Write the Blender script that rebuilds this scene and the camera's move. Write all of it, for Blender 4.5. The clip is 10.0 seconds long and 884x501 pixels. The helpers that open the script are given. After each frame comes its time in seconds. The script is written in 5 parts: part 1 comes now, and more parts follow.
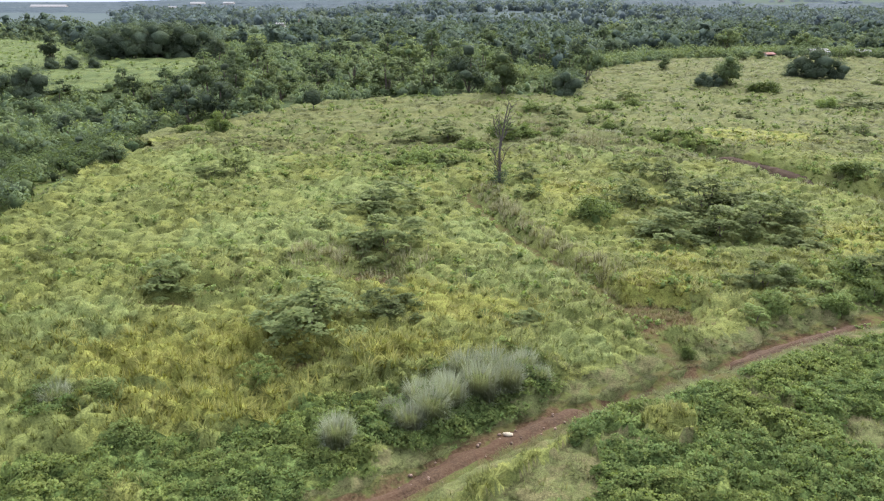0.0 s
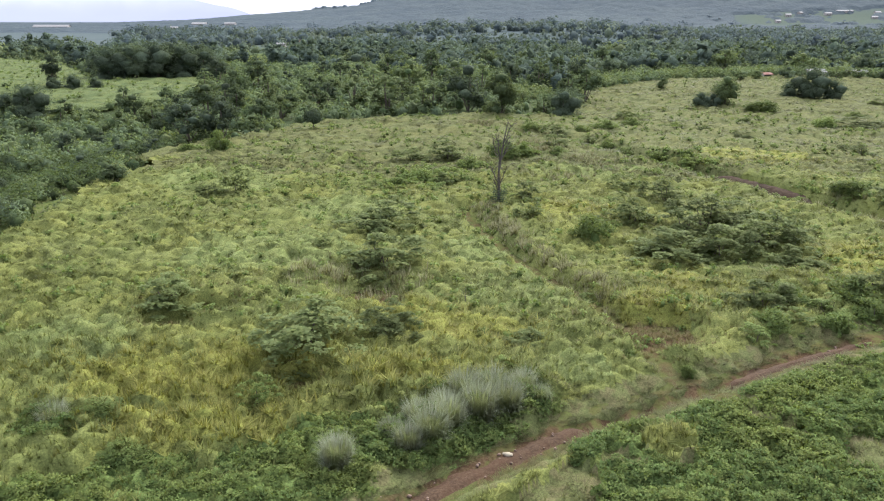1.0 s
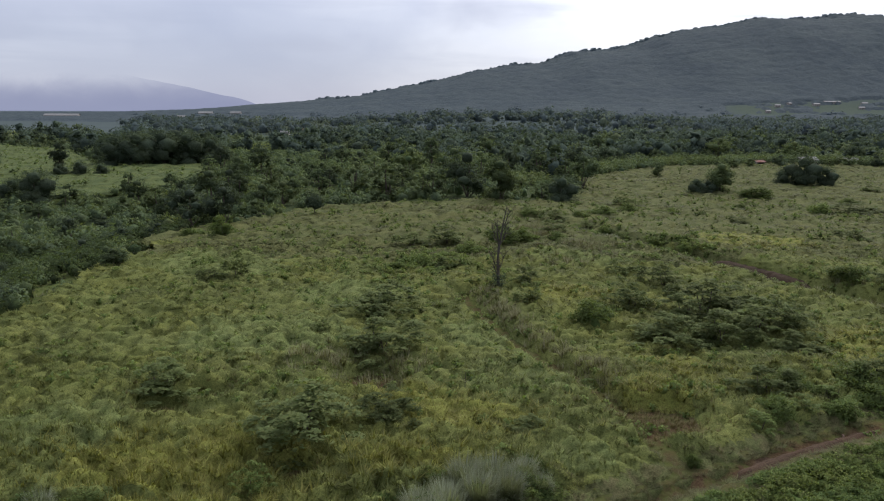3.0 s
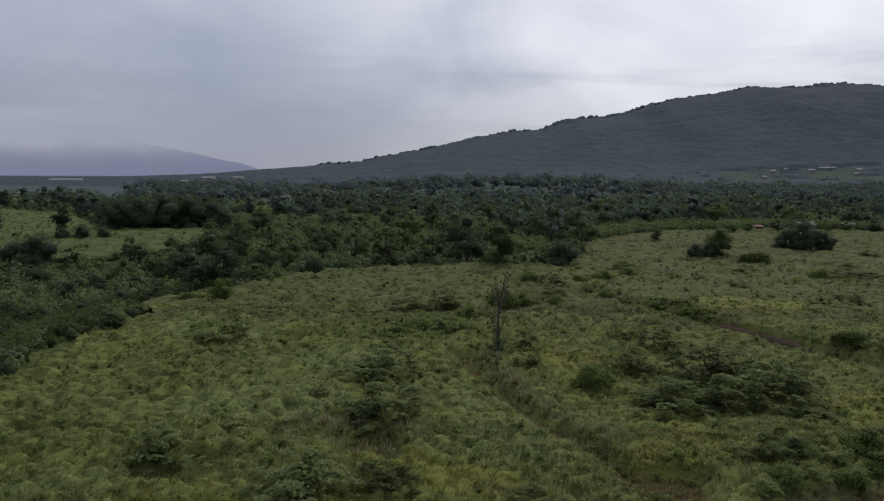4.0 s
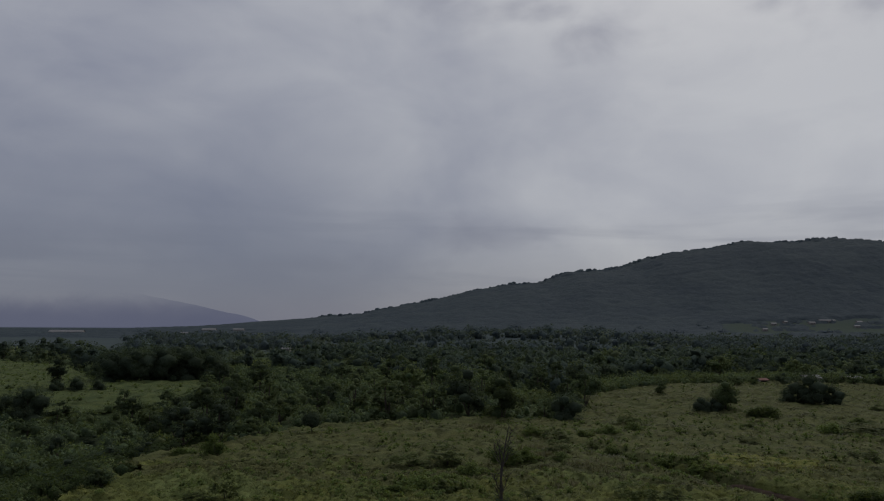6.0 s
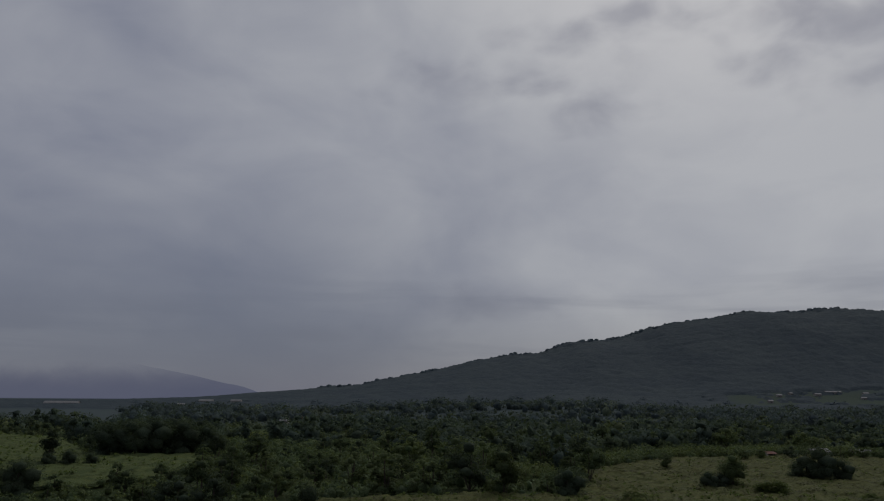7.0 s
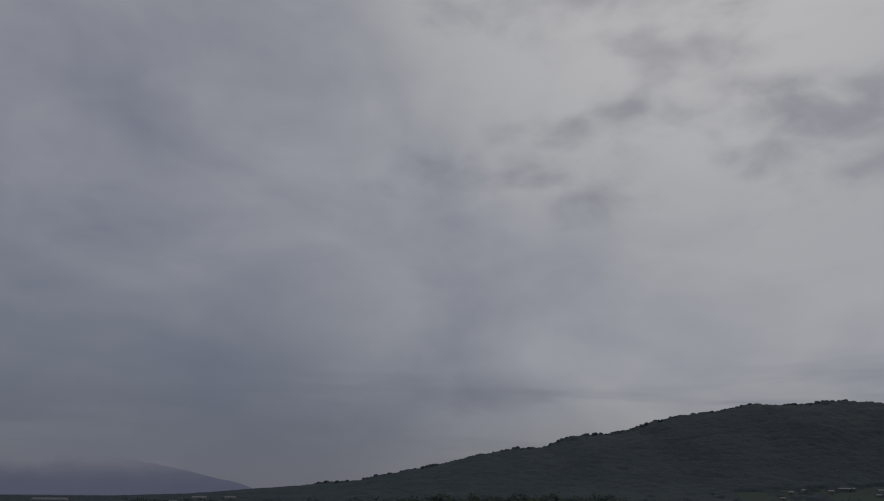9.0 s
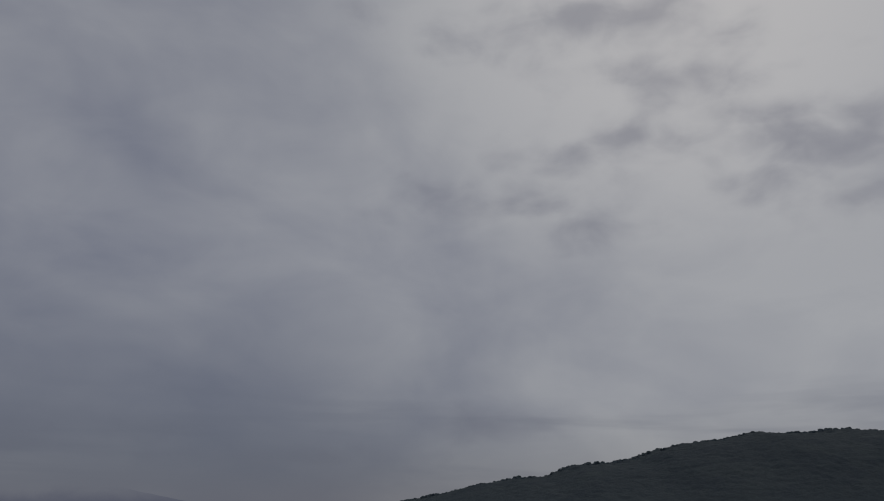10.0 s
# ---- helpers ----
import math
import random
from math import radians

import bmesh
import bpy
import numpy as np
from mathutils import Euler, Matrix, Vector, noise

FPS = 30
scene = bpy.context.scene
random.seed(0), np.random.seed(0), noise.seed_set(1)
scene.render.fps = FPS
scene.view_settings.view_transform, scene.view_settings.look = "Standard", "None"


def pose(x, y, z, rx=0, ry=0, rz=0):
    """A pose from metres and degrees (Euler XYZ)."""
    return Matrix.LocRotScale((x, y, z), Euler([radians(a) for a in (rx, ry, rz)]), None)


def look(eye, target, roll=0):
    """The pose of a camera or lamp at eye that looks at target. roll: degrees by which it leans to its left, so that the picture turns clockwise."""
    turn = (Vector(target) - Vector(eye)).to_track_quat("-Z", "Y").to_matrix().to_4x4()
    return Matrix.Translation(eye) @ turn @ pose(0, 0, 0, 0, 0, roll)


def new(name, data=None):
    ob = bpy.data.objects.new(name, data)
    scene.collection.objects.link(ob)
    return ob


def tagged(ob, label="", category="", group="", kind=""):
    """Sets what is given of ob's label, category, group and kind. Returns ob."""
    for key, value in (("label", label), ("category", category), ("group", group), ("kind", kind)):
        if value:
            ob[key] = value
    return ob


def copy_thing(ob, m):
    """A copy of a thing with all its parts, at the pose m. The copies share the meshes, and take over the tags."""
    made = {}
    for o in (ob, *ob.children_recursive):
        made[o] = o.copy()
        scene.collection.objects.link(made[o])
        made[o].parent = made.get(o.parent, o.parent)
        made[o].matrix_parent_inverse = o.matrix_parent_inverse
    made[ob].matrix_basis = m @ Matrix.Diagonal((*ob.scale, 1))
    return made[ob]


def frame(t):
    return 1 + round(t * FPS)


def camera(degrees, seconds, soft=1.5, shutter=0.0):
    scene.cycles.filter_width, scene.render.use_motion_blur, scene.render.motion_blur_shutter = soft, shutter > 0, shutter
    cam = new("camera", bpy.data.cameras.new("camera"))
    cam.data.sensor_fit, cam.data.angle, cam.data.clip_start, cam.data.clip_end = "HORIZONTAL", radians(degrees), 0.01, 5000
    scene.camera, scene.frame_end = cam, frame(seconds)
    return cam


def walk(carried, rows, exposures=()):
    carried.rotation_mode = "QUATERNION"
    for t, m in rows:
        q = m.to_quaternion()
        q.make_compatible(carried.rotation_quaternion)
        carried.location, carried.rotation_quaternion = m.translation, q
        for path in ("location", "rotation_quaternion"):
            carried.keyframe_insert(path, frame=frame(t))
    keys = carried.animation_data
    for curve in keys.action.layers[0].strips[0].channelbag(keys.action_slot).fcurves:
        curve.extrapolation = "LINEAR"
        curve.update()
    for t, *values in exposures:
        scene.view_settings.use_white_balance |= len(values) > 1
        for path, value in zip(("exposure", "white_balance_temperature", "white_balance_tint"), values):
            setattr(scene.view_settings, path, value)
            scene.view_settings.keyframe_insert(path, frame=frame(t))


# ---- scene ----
cam = camera(62.0, 10.0, soft=1.15)

# ---- camera: a hovering drone that tilts up ----
EYE_Z = 24.0
TILT = [(0.0, 0.00, -18.90, 0.00), (0.5, -0.02, -18.33, -0.02), (1.0, -0.03, -17.45, -0.05), (1.5, -0.03, -16.26, -0.07),
        (2.0, -0.04, -14.77, -0.10), (2.5, -0.05, -12.99, -0.12), (4.0, -0.05, -5.91, -0.22), (4.5, -0.05, -3.13, -0.24),
        (5.0, -0.03, -0.09, -0.25), (5.5, -0.02, 2.93, -0.27), (7.0, 0.04, 11.32, -0.36), (7.5, 0.06, 13.53, -0.40),
        (8.0, 0.08, 15.32, -0.44), (8.5, 0.09, 16.97, -0.44), (9.0, 0.10, 18.36, -0.42), (9.5, 0.12, 19.56, -0.36),
        (10.0, 0.13, 20.47, -0.32)]
EXPOSURE = [(0.0, 2.38), (1.0, 2.2), (2.0, 1.91), (2.5, 1.36), (4.0, 0.22), (4.5, -0.05), (5.0, -0.3), (5.5, -0.52), (7.0, -0.9), (8.5, -1.07), (10.0, -1.15)]
walk(cam, [(t, pose(0, 0, EYE_Z, 90 + p, r, yw)) for t, yw, p, r in TILT], EXPOSURE)

# ---- sky and sun: overcast, brightest high ahead and to the right ----
SUN_EL, SUN_AZ = radians(42), radians(24)
SUN_DIR = Vector((math.sin(SUN_AZ) * math.cos(SUN_EL), math.cos(SUN_AZ) * math.cos(SUN_EL), math.sin(SUN_EL)))


class Nodes:
    """Short hand for node trees."""

    def __init__(self, tree):
        self.tree = tree
        tree.nodes.clear()

    def add(self, kind, **given):
        n = self.tree.nodes.new(kind)
        for key, value in given.items():
            if key == "op":
                n.operation = value
            elif key == "blend":
                n.blend_type = value
        return n

    def link(self, a, b):
        self.tree.links.new(a, b)

    def put(self, socket, value):
        if hasattr(value, "is_linked"):
            self.link(value, socket)
        else:
            socket.default_value = value

    def math(self, op, a, b=0.0, clamp=False):
        n = self.add("ShaderNodeMath", op=op)
        n.use_clamp = clamp
        self.put(n.inputs[0], a)
        self.put(n.inputs[1], b)
        return n.outputs[0]

    def mix(self, f, a, b, blend="MIX"):
        n = self.tree.nodes.new("ShaderNodeMix")
        n.data_type, n.blend_type = "RGBA", blend
        self.put(n.inputs[0], f)
        self.put(n.inputs[6], (*a, 1) if isinstance(a, tuple) else a)
        self.put(n.inputs[7], (*b, 1) if isinstance(b, tuple) else b)
        return n.outputs[2]

    def noise(self, vec, scale, detail=3.0, rough=0.55, distort=0.0):
        n = self.add("ShaderNodeTexNoise")
        self.link(vec, n.inputs["Vector"])
        n.inputs["Scale"].default_value = scale
        n.inputs["Detail"].default_value = detail
        n.inputs["Roughness"].default_value = rough
        n.inputs["Distortion"].default_value = distort
        return n.outputs["Fac"]

    def scaled(self, vec, sx, sy, sz, loc=(0, 0, 0)):
        n = self.add("ShaderNodeMapping")
        self.link(vec, n.inputs["Vector"])
        n.inputs["Scale"].default_value = (sx, sy, sz)
        n.inputs["Location"].default_value = loc
        return n.outputs[0]

    def band(self, value, lo, hi, to0=0.0, to1=1.0):
        n = self.add("ShaderNodeMapRange")
        n.interpolation_type = "SMOOTHSTEP"
        self.link(value, n.inputs[0])
        for i, v in enumerate((lo, hi, to0, to1)):
            n.inputs[i + 1].default_value = v
        return n.outputs[0]


# dark cloud scraps: across and up from straight ahead (tangents), half width, half height
SCRAPS = [(0.236, 0.778, 0.2, 0.05), (0.36, 0.664, 0.12, 0.045), (0.292, 0.562, 0.07, 0.045), (0.212, 0.412, 0.06, 0.024), (0.08, 0.45, 0.1, 0.024),
          (0.545, 0.553, 0.13, 0.04), (0.656, 0.59, 0.06, 0.05), (0.512, 0.488, 0.06, 0.03), (0.598, 0.462, 0.07, 0.035), (0.479, 0.608, 0.08, 0.026),
          (0.168, 0.53, 0.06, 0.026), (-0.226, 0.082, 0.13, 0.009), (-0.53, 0.118, 0.1, 0.022), (0.06, 0.127, 0.06, 0.016)]


def make_world():
    world = bpy.data.worlds.new("overcast_sky")
    scene.world = world
    world.use_nodes = True
    k = Nodes(world.node_tree)
    way = k.add("ShaderNodeTexCoord").outputs["Generated"]
    sky = k.add("ShaderNodeTexSky")
    sky.sky_type = "NISHITA"
    sky.sun_disc = False
    sky.sun_elevation, sky.sun_rotation = SUN_EL, SUN_AZ
    sky_dim = k.mix(1.0, sky.outputs[0], (0.10, 0.10, 0.10), "MULTIPLY")
    parts = k.add("ShaderNodeSeparateXYZ")
    k.link(way, parts.inputs[0])
    dx, dy, dz = parts.outputs
    # cloud sheet seen in perspective: place on a flat layer overhead
    up = k.math("MAXIMUM", k.math("ADD", dz, 0.10), 0.03)
    flat = k.add("ShaderNodeCombineXYZ")
    k.link(k.math("DIVIDE", dx, up), flat.inputs[0])
    k.link(k.math("DIVIDE", dy, up), flat.inputs[1])
    sheet = flat.outputs[0]
    dot = k.add("ShaderNodeVectorMath", op="DOT_PRODUCT")
    k.link(way, dot.inputs[0])
    dot.inputs[1].default_value = Vector((0.62, 0.60, 0.50)).normalized()
    near_sun = k.band(dot.outputs["Value"], 0.42, 1.0)
    large = k.noise(k.scaled(way, 2.6, 2.6, 4.6, (0.6, 0.2, 0.35)), 1.0, 4, 0.5, 0.35)
    soft = k.noise(k.scaled(way, 6.0, 6.0, 11.0, (2.1, 0.9, 0.4)), 1.0, 6, 0.55, 0.5)
    tone = k.math("ADD", k.math("MULTIPLY", near_sun, 0.62), k.math("MULTIPLY", k.math("SUBTRACT", large, 0.5), 1.5))
    tone = k.math("ADD", tone, k.math("MULTIPLY", k.math("SUBTRACT", soft, 0.5), 0.55))
    tone = k.math("ADD", tone, k.band(dz, 0.2, 0.6, 0.28, 0.46), True)
    cloud = k.mix(tone, (0.295, 0.32, 0.43), (0.73, 0.742, 0.782))
    # ragged dark scraps under the sheet, each at its place in the sky ahead
    ahead = k.math("MAXIMUM", dy, 0.2)
    view = k.add("ShaderNodeCombineXYZ")
    k.link(k.math("DIVIDE", dx, ahead), view.inputs[0])
    k.link(k.math("DIVIDE", dz, ahead), view.inputs[1])
    ragged = k.noise(k.scaled(way, 13.0, 13.0, 22.0, (5.3, 1.7, 0)), 1.0, 4, 0.46, 0.25)
    shape = k.math("SUBTRACT", ragged, 0.5)
    scraps = None
    for u, w, ru, rw in SCRAPS:
        at = k.scaled(view.outputs[0], 1 / ru, 1 / rw, 0.0, (-u / ru, -w / rw, 0))
        far = k.add("ShaderNodeVectorMath", op="LENGTH")
        k.link(at, far.inputs[0])
        one = k.band(k.math("ADD", far.outputs["Value"], k.math("MULTIPLY", shape, -5.0)), 2.1, -0.7)
        scraps = one if scraps is None else k.math("MAXIMUM", scraps, one)
    cloud = k.mix(k.math("MULTIPLY", scraps, 0.56), cloud, (0.285, 0.295, 0.385))
    cloud = k.mix(1.0, cloud, k.band(dz, 0.0, 0.17, 0.78, 1.06), "MULTIPLY")
    # the veiled sun's own glow
    glow = k.add("ShaderNodeVectorMath", op="DOT_PRODUCT")
    k.link(way, glow.inputs[0])
    glow.inputs[1].default_value = SUN_DIR
    bright = k.math("MULTIPLY", k.band(glow.outputs["Value"], 0.9, 1.0), k.math("SUBTRACT", 1.15, k.math("MULTIPLY", scraps, 0.9)))
    cloud = k.mix(k.math("MULTIPLY", bright, 0.6, True), cloud, (1.05, 1.04, 1.05))
    # low streaks over the far land
    streak = k.band(k.noise(k.scaled(way, 3.2, 3.2, 34.0, (1.3, 0.4, 0.0)), 1.0, 4, 0.5, 0.3), 0.46, 0.68)
    low = k.math("MULTIPLY", k.band(dz, 0.02, 0.05), k.band(dz, 0.20, 0.08))
    cloud = k.mix(k.math("MULTIPLY", k.math("MULTIPLY", streak, low), 0.5), cloud, (0.265, 0.285, 0.37))
    # a bank of low dark cloud to the left
    bank = k.math("MULTIPLY", k.band(dx, 0.30, -0.30), k.band(dz, 0.36, 0.06))
    cloud = k.mix(k.math("MULTIPLY", bank, 0.72), cloud, (0.225, 0.248, 0.335))
    # the sky away from the sun, out of view, is dimmed to deepen shading
    cloud = k.mix(k.band(dy, 0.30, -0.30), cloud, k.mix(1.0, cloud, (0.58, 0.58, 0.61), "MULTIPLY"))
    bg = k.add("ShaderNodeBackground")
    k.link(k.mix(0.92, sky_dim, cloud), bg.inputs[0])
    bg.inputs[1].default_value = 1.0
    k.link(bg.outputs[0], k.add("ShaderNodeOutputWorld").inputs[0])


make_world()
sun = new("sun", bpy.data.lights.new("sun", "SUN"))
sun.data.energy, sun.data.angle, sun.data.color = 1.1, radians(22), (1.0, 0.95, 0.87)
sun.matrix_world = look(SUN_DIR * 200, (0, 0, 0))


# ---- materials ----
def foliage(name, tones, patch=8.0, through_light=0.3, rough=0.6, spread=0.35, gloss=0.08, fine=0.0, tint=0.0, mottled=0.42):
    """Leaves or blades: tones blend in patches, each leaf a little apart in brightness; some light comes through."""
    m = bpy.data.materials.new(name)
    m.use_nodes = True
    k = Nodes(m.node_tree)
    geo = k.add("ShaderNodeNewGeometry")
    at = geo.outputs["Position"]
    lone = k.add("ShaderNodeObjectInfo").outputs["Random"]
    col = (*tones[0],)
    for i, t in enumerate(tones[1:]):
        n = k.noise(k.scaled(at, 1, 1, 0.4, (37.0 * i + 5, 11.0 * i, 0)), 1.0 / (patch * (1, 0.45, 1.7, 0.8)[i % 4]), 4, 0.6, 0.4)
        col = k.mix(k.band(n, 0.44, 0.62), col, t)
    val = k.math("ADD", k.math("MULTIPLY", geo.outputs["Random Per Island"], spread), 1.0 - spread / 2)
    val = k.math("MULTIPLY", val, k.math("ADD", k.math("MULTIPLY", lone, 0.5), 0.75))
    if tint:
        each = k.add("ShaderNodeAttribute")
        each.attribute_name = "tint"
        col = k.mix(k.math("MULTIPLY", k.math("FRACT", k.math("MULTIPLY", each.outputs["Fac"], 7.3)), 0.7), col, tones[-1])
        val = k.math("MULTIPLY", val, k.math("ADD", k.math("MULTIPLY", each.outputs["Fac"], tint), 1.0 - tint / 2))
    if fine:
        mottle = k.noise(at, fine, 4, 0.65, 0.3)
        val = k.math("MULTIPLY", val, k.band(mottle, 0.32, 0.68, 1 - mottled, 1 + mottled))
    hue = k.add("ShaderNodeHueSaturation")
    k.put(hue.inputs["Value"], val)
    k.put(hue.inputs["Color"], (*col, 1) if isinstance(col, tuple) else col)
    if spread:
        k.put(hue.inputs["Hue"], k.math("ADD", k.math("MULTIPLY", k.math("FRACT", k.math("MULTIPLY", geo.outputs["Random Per Island"], 17.0)), 0.03), 0.485))
    bsdf = k.add("ShaderNodeBsdfPrincipled")
    k.link(hue.outputs[0], bsdf.inputs["Base Color"])
    bsdf.inputs["Roughness"].default_value = rough
    bsdf.inputs["Specular IOR Level"].default_value = gloss
    if fine:
        b = k.add("ShaderNodeBump")
        b.inputs["Strength"].default_value, b.inputs["Distance"].default_value = 0.55, 0.6 / fine
        k.link(mottle, b.inputs["Height"])
        k.link(b.outputs[0], bsdf.inputs["Normal"])
    tr = k.add("ShaderNodeBsdfTranslucent")
    k.link(k.mix(1.0, hue.outputs[0], (1.0, 1.0, 0.6), "MULTIPLY"), tr.inputs[0])
    both = k.add("ShaderNodeMixShader")
    both.inputs[0].default_value = through_light
    k.link(bsdf.outputs[0], both.inputs[1])
    k.link(tr.outputs[0], both.inputs[2])
    k.link(both.outputs[0], k.add("ShaderNodeOutputMaterial").inputs[0])
    return m


def matter(name, tones, scale=1.0, rough=0.85, bump=0.3, fine=9.0, metal=0.0):
    """Soil, bark, stone, paint: tones blend at two scales, with relief."""
    m = bpy.data.materials.new(name)
    m.use_nodes = True
    k = Nodes(m.node_tree)
    at = k.add("ShaderNodeTexCoord").outputs["Object"]
    col = (*tones[0],)
    for i, t in enumerate(tones[1:]):
        n = k.noise(k.scaled(at, 1, 1, 1, (13.0 * i, 7.0 * i, 3.0)), scale * (1, fine, 0.4)[i % 3], 5, 0.6, 0.3)
        col = k.mix(k.band(n, 0.42, 0.62), col, t)
    bsdf = k.add("ShaderNodeBsdfPrincipled")
    k.put(bsdf.inputs["Base Color"], (*col, 1) if isinstance(col, tuple) else col)
    bsdf.inputs["Roughness"].default_value = rough
    bsdf.inputs["Metallic"].default_value = metal
    bsdf.inputs["Specular IOR Level"].default_value = 0.3
    if bump:
        b = k.add("ShaderNodeBump")
        b.inputs["Strength"].default_value = bump
        b.inputs["Distance"].default_value = 0.1
        k.link(k.noise(at, scale * fine, 6, 0.65), b.inputs["Height"])
        k.link(b.outputs[0], bsdf.inputs["Normal"])
    k.link(bsdf.outputs[0], k.add("ShaderNodeOutputMaterial").inputs[0])
    return m


MEADOW_TONES = [(0.140, 0.152, 0.045), (0.122, 0.139, 0.042), (0.148, 0.156, 0.046), (0.130, 0.145, 0.049), (0.113, 0.131, 0.043)]
FAR_TONES = [(0.094, 0.103, 0.041), (0.084, 0.097, 0.038), (0.101, 0.106, 0.041)]
YELLOW_TONES = [(0.176, 0.183, 0.047), (0.155, 0.170, 0.045), (0.184, 0.184, 0.051)]
PALE_TONES = [(0.128, 0.154, 0.056), (0.114, 0.142, 0.049), (0.134, 0.155, 0.054)]
GRASS = foliage("meadow_grass", MEADOW_TONES, 9.0, 0.35, 0.6, 0.6, 0.08, 0.0, 0.35)
YELLOW_GRASS = foliage("yellow_grass", YELLOW_TONES, 3.0, 0.35, 0.6, 0.6, 0.08, 0.0, 0.35)
PALE_GRASS = foliage("pale_grass", PALE_TONES, 4.0, 0.35, 0.6, 0.6, 0.08, 0.0, 0.35)
SWARD = foliage("meadow_sward", [(r * 0.94, g * 0.95, b * 0.95) for r, g, b in MEADOW_TONES], 9.0, 0.1, 0.9, 0.0, 0.05, 8.0, 0.0, 0.3)
YELLOW_SWARD = foliage("yellow_sward", [(r * 0.86, g * 0.88, b * 0.88) for r, g, b in YELLOW_TONES], 3.0, 0.1, 0.9, 0.0, 0.05, 8.0, 0.0, 0.3)
CLEAR_TONES = [(0.083, 0.107, 0.042), (0.066, 0.090, 0.037), (0.094, 0.114, 0.042)]
CLEARING_GRASS = foliage("clearing_grass", CLEAR_TONES, 9.0, 0.3, 0.6, 0.5, 0.08, 0.0, 0.35)
CLEARING_SWARD = foliage("clearing_sward", CLEAR_TONES, 9.0, 0.1, 0.9, 0.0, 0.05, 4.0, 0.0, 0.3)
FAR_GRASS = foliage("far_grass", FAR_TONES, 14.0, 0.3, 0.6, 0.5, 0.08, 0.0, 0.35)
FAR_SWARD = foliage("far_sward", FAR_TONES, 14.0, 0.1, 0.9, 0.0, 0.05, 4.0, 0.0, 0.3)
PALE_SWARD = foliage("pale_sward", PALE_TONES, 4.0, 0.1, 0.9, 0.0, 0.05, 8.0, 0.0, 0.3)
TURF = foliage("worn_turf", [(0.096, 0.107, 0.043), (0.082, 0.096, 0.036), (0.107, 0.101, 0.048)], 2.5, 0.1, 0.9, 0.0, 0.05, 8.0, 0.0, 0.3)
REED = foliage("reed", [(0.138, 0.14, 0.076), (0.118, 0.124, 0.062), (0.15, 0.145, 0.084)], 2.0, 0.25, 0.6, 0.5, 0.08, 0.0, 0.4)
VERGE = foliage("verge_grass", [(0.084, 0.094, 0.034), (0.070, 0.081, 0.029), (0.092, 0.089, 0.039)], 2.5, 0.25, 0.6, 0.6, 0.08, 0.0, 0.4)
STRAW = foliage("dry_grass", [(0.175, 0.145, 0.07), (0.135, 0.115, 0.055), (0.14, 0.14, 0.05)], 3.0, 0.25)
COVER_SWARD = foliage("creeper_sward", [(0.086, 0.125, 0.040), (0.099, 0.136, 0.042), (0.112, 0.139, 0.042)], 4.0, 0.1, 0.9, 0.0, 0.05, 5.0)
COVER = foliage("creeper_leaf", [(0.104, 0.158, 0.055), (0.126, 0.182, 0.059), (0.088, 0.138, 0.050), (0.148, 0.187, 0.057)], 4.0, 0.4, 0.7, 0.6, 0.05, 0.0, 0.4)
WEED = foliage("weed_leaf", [(0.118, 0.161, 0.055), (0.148, 0.191, 0.062)], 3.0, 0.4, 0.7, 0.5, 0.05)
SILVER = foliage("tall_grass", [(0.192, 0.220, 0.140), (0.167, 0.196, 0.117), (0.221, 0.244, 0.173)], 1.5, 0.4, 0.7, 0.4, 0.05)
SHRUB = foliage("shrub_leaf", [(0.140, 0.175, 0.068), (0.169, 0.204, 0.081), (0.120, 0.151, 0.062)], 3.0, 0.45, 0.7, 0.4, 0.05)
SHRUB_PALE = foliage("pale_shrub_leaf", [(0.15, 0.205, 0.055), (0.12, 0.17, 0.05)], 3.0, 0.35)
TREE_A = foliage("tree_leaf", [(0.107, 0.145, 0.077), (0.133, 0.172, 0.088), (0.090, 0.123, 0.070)], 9.0, 0.38, 0.8, 0.28, 0.05, 2.2, 0.0, 0.2)
TREE_B = foliage("light_tree_leaf", [(0.133, 0.172, 0.081), (0.161, 0.199, 0.088), (0.109, 0.148, 0.071)], 9.0, 0.38, 0.8, 0.28, 0.05, 2.2, 0.0, 0.2)
TREE_C = foliage("dark_tree_leaf", [(0.075, 0.102, 0.068), (0.092, 0.121, 0.075)], 9.0, 0.38, 0.8, 0.28, 0.05, 2.2, 0.0, 0.2)
VALLEY = foliage("valley_leaf", [(0.108, 0.15, 0.06), (0.14, 0.184, 0.068), (0.082, 0.115, 0.055)], 7.0, 0.38, 0.8, 0.3, 0.05, 2.4, 0.5, 0.22)
# haze is put into these leaf tones: bluer from woods to rear to hill
WOODS = foliage("woods_leaf", [(0.080, 0.108, 0.075), (0.098, 0.128, 0.081), (0.059, 0.084, 0.069)], 40.0, 0.35, 0.9, 0.25, 0.05, 1.2, 0.45, 0.22)
SCRUB = foliage("scrub_leaf", [(0.129, 0.162, 0.082), (0.155, 0.185, 0.087), (0.109, 0.141, 0.077)], 30.0, 0.38, 0.9, 0.25, 0.05, 1.2, 0.4, 0.2)
HAZED_REAR_WOODS = foliage("hazed_rear_woods_leaf", [(0.092, 0.120, 0.114), (0.110, 0.140, 0.123), (0.073, 0.099, 0.105)], 60.0, 0.35, 0.9, 0.2, 0.05, 0.7, 0.4, 0.16)
HAZED_REAR_SCRUB = foliage("hazed_rear_scrub_leaf", [(0.1, 0.127, 0.099), (0.118, 0.145, 0.103)], 60.0, 0.35, 0.9, 0.2, 0.05, 0.7, 0.4, 0.16)
